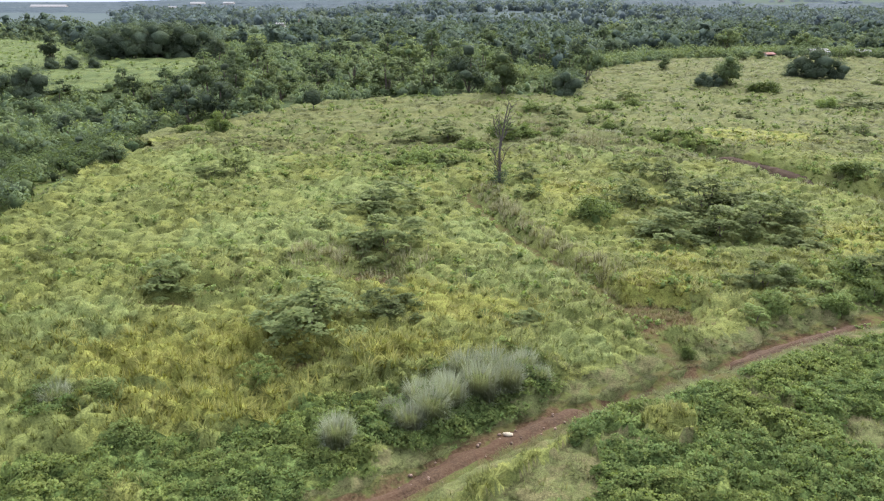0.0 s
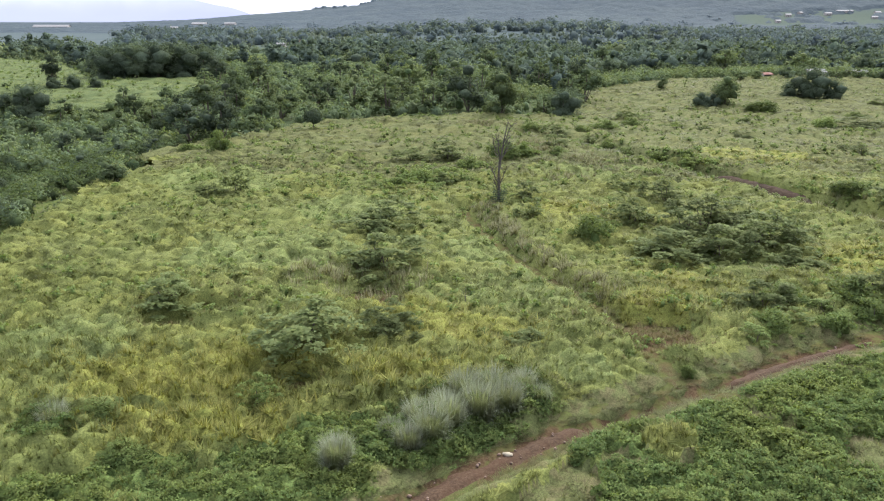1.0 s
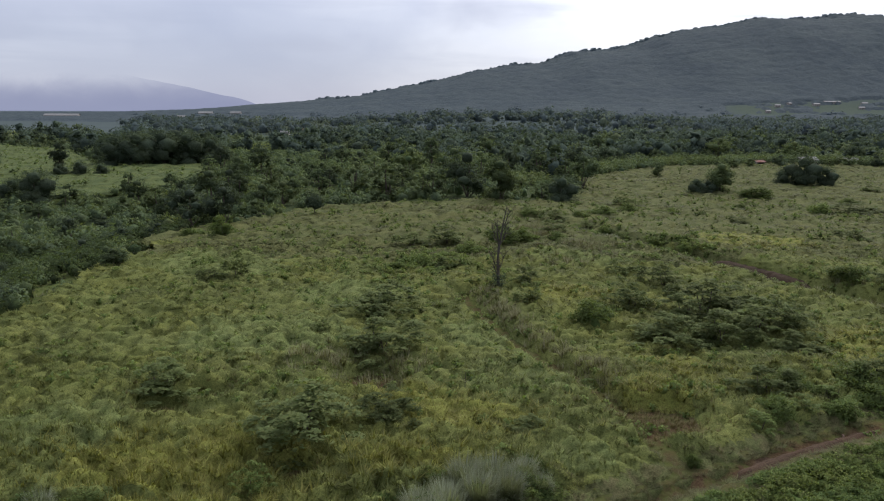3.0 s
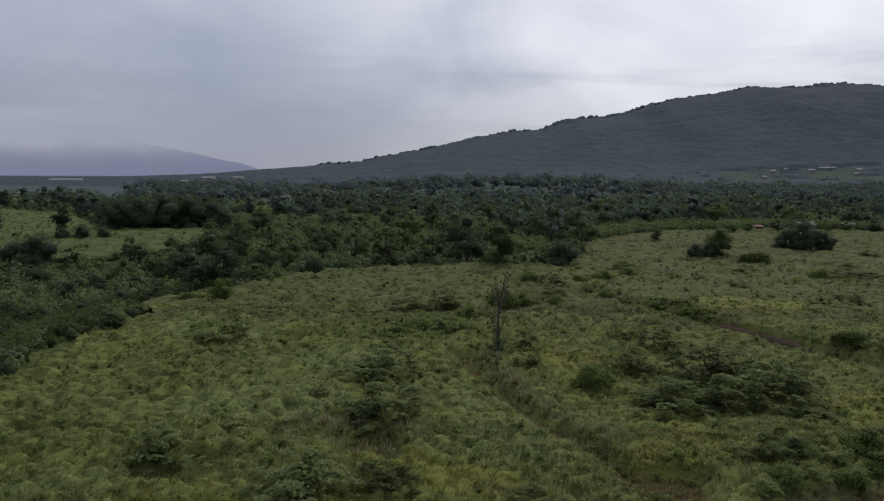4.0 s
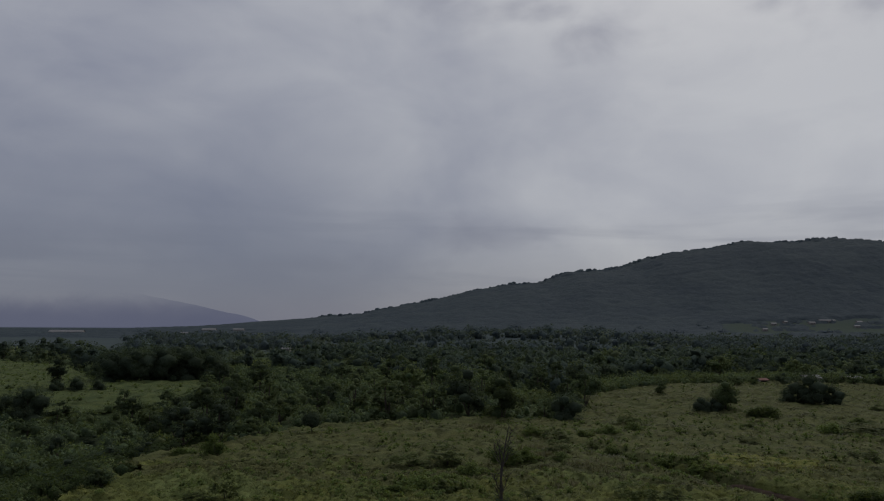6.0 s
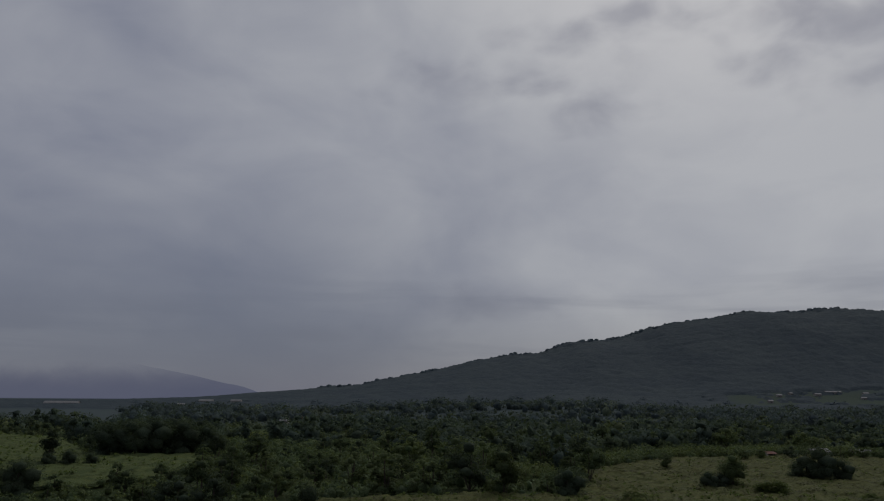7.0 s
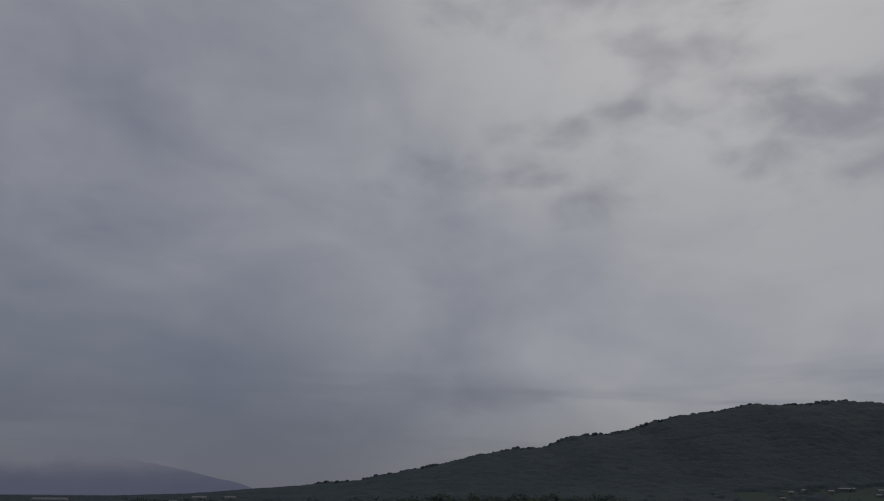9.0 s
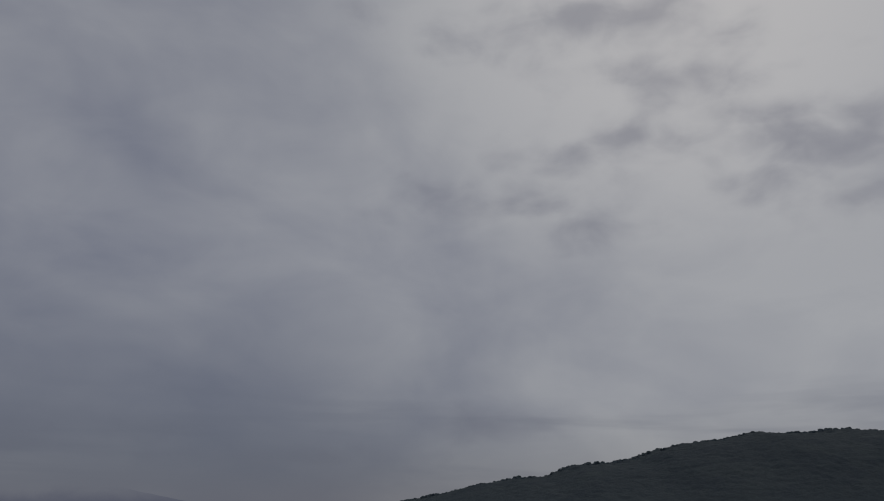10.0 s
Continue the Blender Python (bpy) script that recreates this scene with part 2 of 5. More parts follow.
HAZED_HILLWOODS = foliage("hazed_hill_woods_leaf", [(0.084, 0.111, 0.125), (0.093, 0.121, 0.132), (0.075, 0.101, 0.118)], 160.0, 0.08, 0.9, 0.1, 0.05, 0.12, 0.15, 0.08)
BARK = matter("bark", [(0.12, 0.10, 0.08), (0.07, 0.055, 0.045)], 2.0, 0.9, 0.5)
DEADWOOD = matter("dead_wood", [(0.075, 0.065, 0.057), (0.05, 0.043, 0.037), (0.11, 0.098, 0.087)], 2.0, 0.9, 0.5)
SOIL = matter("red_soil", [(0.06, 0.031, 0.016), (0.044, 0.024, 0.013), (0.075, 0.046, 0.026)], 0.6, 0.95, 0.6, 11.0)
STONE = matter("stone", [(0.21, 0.15, 0.115), (0.14, 0.09, 0.07)], 3.0, 0.9, 0.4)
PALE_STONE = matter("pale_stone", [(0.38, 0.33, 0.235), (0.29, 0.24, 0.17), (0.43, 0.38, 0.29)], 2.5, 0.85, 0.3)
WHITEWASH = matter("whitewashed_wall", [(0.38, 0.36, 0.33), (0.28, 0.26, 0.24)], 0.5, 0.85, 0.1)
WHITE_TIN = matter("white_tin_roof", [(0.24, 0.24, 0.24), (0.19, 0.19, 0.19)], 0.5, 0.7, 0.1, 5.0)
TIN = matter("pale_tin_roof", [(0.34, 0.34, 0.345), (0.25, 0.235, 0.23)], 0.5, 0.85, 0.1, 5.0)
RED_TIN = matter("red_tin_roof", [(0.17, 0.06, 0.045), (0.2, 0.12, 0.1)], 0.5, 0.85, 0.1)
DARK_OPENING = matter("dark_wood", [(0.05, 0.045, 0.04), (0.07, 0.06, 0.05)], 2.0, 0.7, 0.1)


# ---- the lie of the land ----
def step(a, b, v):
    t = np.clip((v - a) / (b - a), 0, 1)
    return t * t * (3 - 2 * t)


def vnoise(x, y, seed=0):
    """Smooth value noise between 0 and 1 on a lattice of 1."""
    xi, yi = np.floor(x), np.floor(y)
    u, v = x - xi, y - yi
    u, v = u * u * (3 - 2 * u), v * v * (3 - 2 * v)

    def h(a, b):
        s = np.sin(a * 127.1 + b * 311.7 + seed * 74.7) * 43758.5453
        return s - np.floor(s)

    return (h(xi, yi) * (1 - u) + h(xi + 1, yi) * u) * (1 - v) + (h(xi, yi + 1) * (1 - u) + h(xi + 1, yi + 1) * u) * v


def fbm(x, y, seed=0):
    return (vnoise(x, y, seed) + 0.5 * vnoise(x * 2.1, y * 2.1, seed + 1) + 0.25 * vnoise(x * 4.3, y * 4.3, seed + 2)) / 1.75


TRACK = [(-14.0, 24.0), (-5.2, 30.4), (-2.4, 32.0), (-0.7, 33.4), (1.1, 35.0), (3.3, 36.8), (5.6, 38.4), (7.9, 40.1), (9.9, 41.2), (12.7, 42.6), (15.8, 44.4), (18.1, 45.5), (20.9, 46.9), (25.8, 49.7), (29.6, 51.4), (32.8, 52.8), (36.5, 54.3), (48.0, 58.0), (70.0, 62.0)]
TRAIL = [(17.0, 45.9), (16.3, 48.8), (15.1, 55.7), (12.9, 62.8), (10.0, 68.6), (7.1, 75.7), (5.0, 83.6), (2.8, 94.0)]
GULLY = [(27.0, 150.0), (31.0, 138.8), (35.7, 126.3), (40.9, 120.2), (44.6, 112.8), (47.5, 106.6), (49.6, 99.4), (52.4, 92.7), (55.0, 85.3), (62.0, 76.0)]
RIDGE_X = [-1400, -900, -617, -489, -344, -232, -135, -39, 26, 106, 187, 268, 348, 445, 510, 575, 656, 753, 850, 996, 1061, 1158, 1267, 1500, 1900, 2600]
RIDGE_Z = [10, 12, 22, 35, 46, 54, 73, 92, 107, 125, 138, 144, 173, 180, 189, 215, 233, 243, 263, 262, 272, 270, 262, 228, 150, 60]


def along(line, x, y):
    """Distance to a line of points, and how far along it (0 to its last index)."""
    best, where = np.full(np.shape(x), 1e9), np.zeros(np.shape(x))
    for i, (a, b) in enumerate(zip(line, line[1:])):
        ax, ay, bx, by = *a, *b
        ll = (bx - ax) ** 2 + (by - ay) ** 2
        t = np.clip(((x - ax) * (bx - ax) + (y - ay) * (by - ay)) / ll, 0, 1)
        d = np.hypot(x - ax - t * (bx - ax), y - ay - t * (by - ay))
        near = d < best
        best, where = np.where(near, d, best), np.where(near, i + t, where)
    return best, where


def beyond(line, x, y):
    """1 on the left-hand side of a line of points (seen along it), 0 on the other."""
    best, left = np.full(np.shape(x), 1e9), np.zeros(np.shape(x))
    for (ax, ay), (bx, by) in zip(line, line[1:]):
        t = np.clip(((x - ax) * (bx - ax) + (y - ay) * (by - ay)) / ((bx - ax) ** 2 + (by - ay) ** 2), 0, 1)
        d = np.hypot(x - ax - t * (bx - ax), y - ay - t * (by - ay))
        left = np.where(d < best, ((bx - ax) * (y - ay) - (by - ay) * (x - ax)) > 0, left)
        best = np.minimum(best, d)
    return left


def track_half(s):
    """Half the width of the bare track: broad, then a narrow rut, then broad again."""
    return 0.85 - 0.45 * step(6.9, 7.8, s) * (1 - step(11.6, 12.2, s)) - 0.2 * step(11.6, 12.2, s) - 0.5 * step(14.9, 15.6, s)


def ground_z(x, y, carved=1.0):
    x, y = np.asarray(x, float), np.asarray(y, float)
    z = 0.45 * np.sin(x / 21 + 1.0) * np.cos(y / 27) + 0.3 * np.sin(x / 11 - y / 17)
    z = z * step(10, 40, np.hypot(x, y)) * (1 - step(300, 600, np.hypot(x, y)))
    z = z - 7 * step(-48, -85, x) * step(30, 80, y) * (1 - step(170, 260, y))
    d, s = along(TRACK, x, y)
    z = z - (0.34 + 0.55 * step(7.2, 8.2, s) * (1 - step(11.4, 12.0, s))) * (1 - step(track_half(s) * 0.8, track_half(s) * 1.25 + 0.25, d))
    d, s = along(GULLY, x, y)
    z = z - 1.7 * carved * (1 - step(1.2, 2.6, d)) * step(0.5, 2.5, s)
    z = z + 0.6 * carved * beyond(GULLY, x, y) * step(0.3, 2.0, d) * (1 - step(4, 22, d)) * step(1.0, 3.0, s) * (1 - step(7, 8.9, s))
    far = np.hypot(x, y)
    z = z + 7 * step(450, 1900, far) + 15 * np.exp(-(((x - 94) / 190) ** 2 + ((y - 900) / 150) ** 2))
    hill = np.interp(x, RIDGE_X, RIDGE_Z) - 10
    face = step(1180, 2100, y) ** 1.15 * (1 - 0.55 * step(2150, 3200, y))
    z = z + np.maximum(hill, 0) * face * (1 + 0.06 * (fbm(x / 160, y / 160, 9) - 0.5))
    return z


def z_at(x, y):
    return float(ground_z(x, y))


def inside(poly, x, y):
    """Which points lie in a polygon."""
    hit = np.zeros(np.shape(x), bool)
    for (ax, ay), (bx, by) in zip(poly, poly[1:] + poly[:1]):
        cross = ((ay > y) != (by > y)) & (x < (bx - ax) * (y - ay) / (by - ay + 1e-12) + ax)
        hit ^= cross
    return hit


# ---- bare and open places ----
BARE = [(18.5, 157.5, 2.6), (-18.8, 57.6, 1.9), (-6.2, 61.6, 3.8), (17.4, 54.6, 4.2), (-9.5, 44.8, 1.6), (-22.0, 54.0, 2.2)]
COVER_ZONE = [(9.0, 37.8), (15.5, 42.2), (21.0, 44.4), (30.5, 49.6), (37.0, 51.5), (60.0, 56.0), (60.0, 22.0), (3.0, 22.0), (2.0, 30.5)]
COVER_LEFT = [(-9.5, 36.5), (-6.0, 41.5), (-1.5, 39.5), (1.5, 41.0), (4.5, 40.0), (2.0, 37.2), (-2.2, 34.2), (-6.5, 31.4), (-16.0, 24.0), (-30.0, 24.0), (-26.0, 33.0)]
COVER_GAPS = [(14.0, 37.4, 1.7), (6.6, 34.0, 2.2), (4.5, 31.2, 2.6), (10.5, 35.0, 1.5), (28.5, 47.5, 2.0), (19.5, 43.5, 1.6)]
MEADOW = [(-60, 15), (-49, 78), (-47, 105), (-53, 137), (-40, 152), (-34, 172), (-8, 182), (12, 185), (34, 190), (40, 215), (52, 258), (95, 310), (130, 322), (200, 312), (230, 300), (170, 120), (90, 15)]
LEFT_CLEAR = [(-137, 226), (-103, 217), (-99, 232), (-85, 234), (-82, 245), (-88, 268), (-88, 296), (-104, 312), (-137, 296), (-160, 338), (-217, 425), (-272, 459), (-262, 400), (-180, 290)]
SMALL_CLEAR = [(-160, 565), (-98, 548), (-76, 425), (-122, 415)]
LOW_SCRUB = [(-70, 430), (-128, 420), (-92, 300), (-46, 290)]
VILLAGE_CLEAR = [(500, 1300), (800, 1300), (850, 1440), (540, 1425)]


def in_meadow(x, y):
    """The open meadow, its edge wandering in and out."""
    u = x + 13.0 * (fbm(x / 11, y / 11, 95) - 0.5) * step(60, 95, y)
    w = y + 13.0 * (fbm(x / 11, y / 11, 96) - 0.5) * step(60, 95, y)
    return inside(MEADOW, u, w) | (np.hypot(x + 26, y - 158) < 11)


def bareness(x, y):
    d, s = along(TRACK, x, y)
    b = 1 - step(track_half(s) * 0.85, track_half(s) * 1.25 + 0.3, d)
    b = np.maximum(b, 0.5 * (1 - step(0.9, 2.3, d + 1.8 * (fbm(x / 1.5, y / 1.5, 70) - 0.5))))
    d, _ = along(TRAIL, x, y)
    b = np.maximum(b, 0.62 * (1 - step(0.5, 1.5, d + 0.8 * (fbm(x / 1.8, y / 1.8, 71) - 0.5))))
    d, s = along(GULLY, x, y)
    b = np.maximum(b, (1 - step(1.7, 2.5, d)) * (0.1 * step(1.0, 2.5, s) + 0.9 * step(2.9, 3.6, s) * (1 - step(5.2, 6.0, s))))
    for bx, by, r in BARE:
        b = np.maximum(b, 0.9 * (1 - step(0.45 * r, 1.2 * r, np.hypot(x - bx, (y - by) * 1.2))))
    return b


# ---- mesh helpers ----
def mesh_of(name, verts, faces, material, smooth=False, normals=None):
    """A mesh from arrays; faces all have the same number of corners."""
    verts, faces = np.asarray(verts, np.float32), np.asarray(faces, np.int32)
    me = bpy.data.meshes.new(name)
    me.vertices.add(len(verts))
    me.vertices.foreach_set("co", verts.ravel())
    n = faces.shape[1]
    me.loops.add(faces.size)
    me.loops.foreach_set("vertex_index", faces.ravel())
    me.polygons.add(len(faces))
    me.polygons.foreach_set("loop_start", np.arange(0, faces.size, n, dtype=np.int32))
    me.polygons.foreach_set("use_smooth", np.full(len(faces), smooth))
    me.update(calc_edges=True)
    me.materials.append(material)
    if normals is not None:
        a = me.attributes.new("custom_normal", "FLOAT_VECTOR", "POINT")
        a.data.foreach_set("vector", np.asarray(normals, np.float32).ravel())
    return me


def faced_up(v, f):
    """Faces wound so that they look upward."""
    a, b, c = v[f[:, 0]], v[f[:, 1]], v[f[:, 2]]
    down = np.cross(b - a, c - a)[:, 2] < 0
    f = f.copy()
    f[down] = f[down][:, ::-1]
    return f


def domed(v, f, up=0.7, sag=0.35, own_way=0.35):
    """A clump (verts, faces, normals) whose leaves shade like the round clump that they make up."""
    f = faced_up(v, f)
    a, b, c = v[f[:, 0]], v[f[:, 1]], v[f[:, 2]]
    own = np.cross(b - a, c - a)
    own /= np.linalg.norm(own, axis=1)[:, None] + 1e-9
    n = np.zeros_like(v)
    for i in range(f.shape[1]):
        n[f[:, i]] = own
    mid = np.array([v[:, 0].mean(), v[:, 1].mean(), v[:, 2].max() * sag])
    out = v - mid
    out /= np.linalg.norm(out, axis=1)[:, None] + 1e-9
    n = n * own_way + out * (1 - up) + np.array([0, 0, 1.0]) * up
    return v, f, n / (np.linalg.norm(n, axis=1)[:, None] + 1e-9)


def part(name, me, parent, label=""):
    ob = new(name, me)
    ob.parent = parent
    return tagged(ob, label)


def joined(pieces):
    """(verts, faces[, normals]) as one."""
    vs, fs, ns, base = [], [], [], 0
    for v, f, *n in pieces:
        vs.append(v)
        fs.append(np.asarray(f) + base)
        ns.append(n)
        base += len(v)
    return (np.concatenate(vs), np.concatenate(fs), *(np.concatenate(n) for n in zip(*ns)))


def scattered(protos, xs, ys, zs, scales, rng, flat=None, lay=None):
    """Copies of the prototypes at the places given, turned at random, as one set of arrays."""
    pick = rng.integers(0, len(protos), len(xs))
    out, turn = [], rng.uniform(0, 2 * np.pi, len(xs))
    for i, (v, f, w) in enumerate(protos):
        j = np.flatnonzero(pick == i)
        if not len(j):
            continue
        c, s, k = np.cos(turn[j])[:, None], np.sin(turn[j])[:, None], scales[j][:, None]
        kz = k if flat is None else k * flat[j][:, None]
        p = np.stack([(v[:, 0] * c - v[:, 1] * s) * k + xs[j][:, None], (v[:, 0] * s + v[:, 1] * c) * k + ys[j][:, None], v[:, 2] * kz + zs[j][:, None]], 2)
        n = np.stack([w[:, 0] * c - w[:, 1] * s, w[:, 0] * s + w[:, 1] * c, w[:, 2] + 0 * c], 2)
        if lay is not None:
            n = n * 0.45 + lay[j][:, None, :] * 0.75
            n /= np.linalg.norm(n, axis=2)[:, :, None] + 1e-9
        fs = f[None] + (np.arange(len(j)) * len(v))[:, None, None]
        out.append((p.reshape(-1, 3), fs.reshape(-1, f.shape[1]), n.reshape(-1, 3), np.repeat(rng.uniform(0, 1, len(j)), len(v))))
    return joined(out)


def growth(name, arrays, material, label, category):
    v, f, n, each = arrays
    me = mesh_of(name, v, f, material, True, n)
    me.attributes.new("tint", "FLOAT", "POINT").data.foreach_set("value", each.astype(np.float32))
    return tagged(new(name, me), label, category, kind="stuff")


def blades(n, radius, low, high, width, droop, rng, bends=2, foot=0.55):
    """A tuft: blades that spring from a small foot, lean out and droop. Triangles."""
    a = rng.uniform(0, 2 * np.pi, n)
    r0 = radius * foot * np.sqrt(rng.uniform(0, 1, n))
    h = rng.uniform(low, high, n)
    lean = rng.uniform(0.15, 1.0, n) * radius
    a2 = a + rng.normal(0, 0.5, n)
    w = width * rng.uniform(0.6, 1.3, n)
    face = a2 + np.pi / 2 + rng.normal(0, 0.5, n)
    base = np.stack([r0 * np.cos(a), r0 * np.sin(a), np.full(n, -0.05)], 1)
    out = np.stack([np.cos(a2), np.sin(a2), np.zeros(n)], 1)
    side = np.stack([np.cos(face), np.sin(face), np.zeros(n)], 1) * w[:, None] / 2
    tip = base + out * (lean * (1 + droop))[:, None] + np.array([0, 0, 1.0]) * (h * (1 - 0.35 * droop * rng.uniform(0, 1, n)))[:, None]
    if bends == 1:
        v = np.stack([base - side, base + side, tip], 1).reshape(-1, 3)
        return v, np.arange(3 * n).reshape(-1, 3)
    mid = base + out * (lean * 0.42)[:, None] + np.array([0, 0, 1.0]) * (h * 0.68)[:, None]
    v = np.stack([base - side * 0.7, base + side * 0.7, mid + side, mid - side, tip], 1).reshape(-1, 3)
    k = np.arange(n)[:, None] * 5
    return v, np.concatenate([k + [0, 1, 2], k + [0, 2, 3], k + [3, 2, 4]])


def leaves(centres, spread, per, size, rng, tilt=0.6, flat=0.5, three=False):
    """Leaves in clusters round the centres, of four corners or three; tilt 0 lies level, 1 any way."""
    n = len(centres) * per
    c = np.repeat(centres, per, 0) + rng.normal(0, 1, (n, 3)) * np.array([1, 1, flat]) * np.repeat(np.broadcast_to(spread, len(centres)), per)[:, None] * 0.6
    nrm = np.array([0, 0, 1.0]) * (1 - tilt) + rng.normal(0, 1, (n, 3)) * tilt
    nrm /= np.linalg.norm(nrm, axis=1)[:, None] + 1e-9
    ref = rng.normal(0, 1, (n, 3))
    u = np.cross(nrm, ref)
    u /= np.linalg.norm(u, axis=1)[:, None] + 1e-9
    w = np.cross(nrm, u)
    s = (size * rng.uniform(0.6, 1.35, n))[:, None]
    if three:
        v = np.stack([c - u * s - w * s * 0.62, c - u * s * 0.6 + w * s * 0.72, c + u * s], 1).reshape(-1, 3)
        return v, np.arange(3 * n).reshape(-1, 3)
    v = np.stack([c - u * s, c - w * s * 0.55, c + u * s, c + w * s * 0.55], 1).reshape(-1, 3)
    return v, np.arange(4 * n).reshape(-1, 4)


def lump(x, y, z, rx, rz, rng, sides=7, rings=3):
    """A low lumpy body, closed above, as triangles."""
    v, f, phase = [(x, y, z + rz)], [], rng.uniform(0, 6, 2)
    for i in range(1, rings + 1):
        t = 0.72 * math.pi * i / rings
        for j in range(sides):
            a = 2 * math.pi * (j + 0.5 * i) / sides
            k = 1 + 0.12 * math.sin(3 * a + phase[0] + i) + 0.1 * math.sin(2 * a + phase[1]) + rng.normal(0, 0.06)
            v.append((x + rx * math.sin(t) * math.cos(a) * k, y + rx * math.sin(t) * math.sin(a) * k, z + rz * math.cos(t) * k))
    for j in range(sides):
        f.append((0, 1 + j, 1 + (j + 1) % sides))
        for i in range(rings - 1):
            a, b = 1 + i * sides + j, 1 + i * sides + (j + 1) % sides
            f += [(a, a + sides, b + sides), (a, b + sides, b)]
    v = np.array(v)
    n = v - np.array([x, y, z])
    n = n / np.array([rx, rx, rz]) ** 2
    return v, np.array(f), n / np.linalg.norm(n, axis=1)[:, None]


def bosses(centres, radius, rng, sides=5):
    """Small leafy masses at the centres, as triangles."""
    out = []
    for x, y, z in centres:
        v, f, n = lump(x, y, z, radius * rng.uniform(0.75, 1.25), radius * rng.uniform(0.6, 0.95), rng, sides, 2)
        n = n + rng.normal(0, 0.35, n.shape)
        out.append((v + rng.normal(0, 0.2 * radius, v.shape), f, n / np.linalg.norm(n, axis=1)[:, None]))
    return out


def split(f):
    """Quads as triangles."""
    return np.concatenate([f[:, :3], f[:, [0, 2, 3]]])


def tube(points, radii, sides=6):
    """A tapered limb along points, as quads with closed ends left open below ground."""
    pts = [Vector(p) for p in points]
    v, f = [], []
    for i, p in enumerate(pts):
        way = (pts[min(i + 1, len(pts) - 1)] - pts[max(i - 1, 0)]).normalized()
        a = way.orthogonal().normalized()
        b = way.cross(a)
        for j in range(sides):
            t = 2 * math.pi * j / sides
            v.append(p + (a * math.cos(t) + b * math.sin(t)) * radii[i])
    for i in range(len(pts) - 1):
        for j in range(sides):
            f.append((i * sides + j, i * sides + (j + 1) % sides, (i + 1) * sides + (j + 1) % sides, (i + 1) * sides + j))
    return np.array([tuple(p) for p in v]), np.array(f)


def limb(a, b, r0, r1, rng, steps=4, wob=0.08, sides=6):
    a, b = np.array(a, float), np.array(b, float)
    t = np.linspace(0, 1, steps + 1)
    p = a + (b - a) * t[:, None] + rng.normal(0, wob, (steps + 1, 3)) * np.sin(np.pi * t)[:, None]
    return tube(p, r0 + (r1 - r0) * t, sides)


def place(x, y, s=1.0, turn=0.0, sink=0.0, sz=None, z=None):
    return Matrix.Translation((x, y, (z_at(x, y) if z is None else z) - sink)) @ Matrix.Rotation(turn, 4, "Z") @ Matrix.Diagonal((s, s, sz or s, 1))


def copied(proto, m):
    """A copy at the pose m, whose scale is meant as it stands whatever the first one's is."""
    k = proto.scale
    return copy_thing(proto, m @ Matrix.Diagonal((1 / k[0], 1 / k[1], 1 / k[2], 1)))


# ---- ground: one sheet to the horizon ----
def spacing(lo, fine_lo, fine_hi, hi, step_fine, grow):
    """Grid lines: fine in the middle stretch, ever wider outside it."""
    mid = list(np.arange(fine_lo, fine_hi, step_fine))
    s, v, up = step_fine, fine_hi, []
    while v < hi:
        up.append(v)
        s = min(s * grow, 60)
        v += s
    s, v, down = step_fine, fine_lo, []
    while v > lo:
        s = min(s * grow, 60)
        v -= s
        down.append(v)
    return np.array(down[::-1] + mid + up)


def ground_material():
    """Grass roots and moss, bare red soil where 'soil' says, leaf litter under the woods where 'litter' says, tinted
    blue far off for haze.
    """
    m = bpy.data.materials.new("meadow_ground")
    m.use_nodes = True
    k = Nodes(m.node_tree)
    at = k.add("ShaderNodeTexCoord").outputs["Object"]
    n1, n2, n3 = k.noise(at, 0.11, 5, 0.6), k.noise(at, 0.9, 5, 0.65), k.noise(at, 6.0, 4, 0.6)
    col = k.mix(k.band(n1, 0.4, 0.6), (0.095, 0.12, 0.035), (0.07, 0.10, 0.03))
    col = k.mix(k.band(n2, 0.45, 0.62), col, (0.12, 0.135, 0.045))
    col = k.mix(k.math("MULTIPLY", k.band(n3, 0.5, 0.7), 0.4), col, (0.12, 0.10, 0.05))
    wood, soil = k.add("ShaderNodeAttribute"), k.add("ShaderNodeAttribute")
    wood.attribute_name, soil.attribute_name = "litter", "soil"
    far_haze = k.add("ShaderNodeAttribute")
    far_haze.attribute_name = "far_haze"
    # beyond about 500 m the litter goes blue-grey: haze put into its colour
    scrub = k.mix(far_haze.outputs["Fac"], k.mix(n2, (0.05, 0.07, 0.036), (0.07, 0.092, 0.045)), k.mix(k.noise(at, 0.02, 5, 0.6), (0.075, 0.095, 0.1), (0.1, 0.122, 0.122)))
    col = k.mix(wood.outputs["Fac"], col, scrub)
    dirt = k.mix(k.band(n3, 0.4, 0.65), (0.062, 0.04, 0.024), (0.095, 0.068, 0.04))
    amount = k.math("MULTIPLY", soil.outputs["Fac"], k.math("ADD", k.band(n2, 0.35, 0.6), 0.45), True)
    col = k.mix(amount, col, dirt)
    bsdf = k.add("ShaderNodeBsdfPrincipled")
    k.link(col, bsdf.inputs["Base Color"])
    bsdf.inputs["Roughness"].default_value = 0.95
    bsdf.inputs["Specular IOR Level"].default_value = 0.0
    b = k.add("ShaderNodeBump")
    b.inputs["Strength"].default_value, b.inputs["Distance"].default_value = 0.8, 0.25
    k.link(n2, b.inputs["Height"])
    k.link(b.outputs[0], bsdf.inputs["Normal"])
    k.link(bsdf.outputs[0], k.add("ShaderNodeOutputMaterial").inputs[0])
    return m


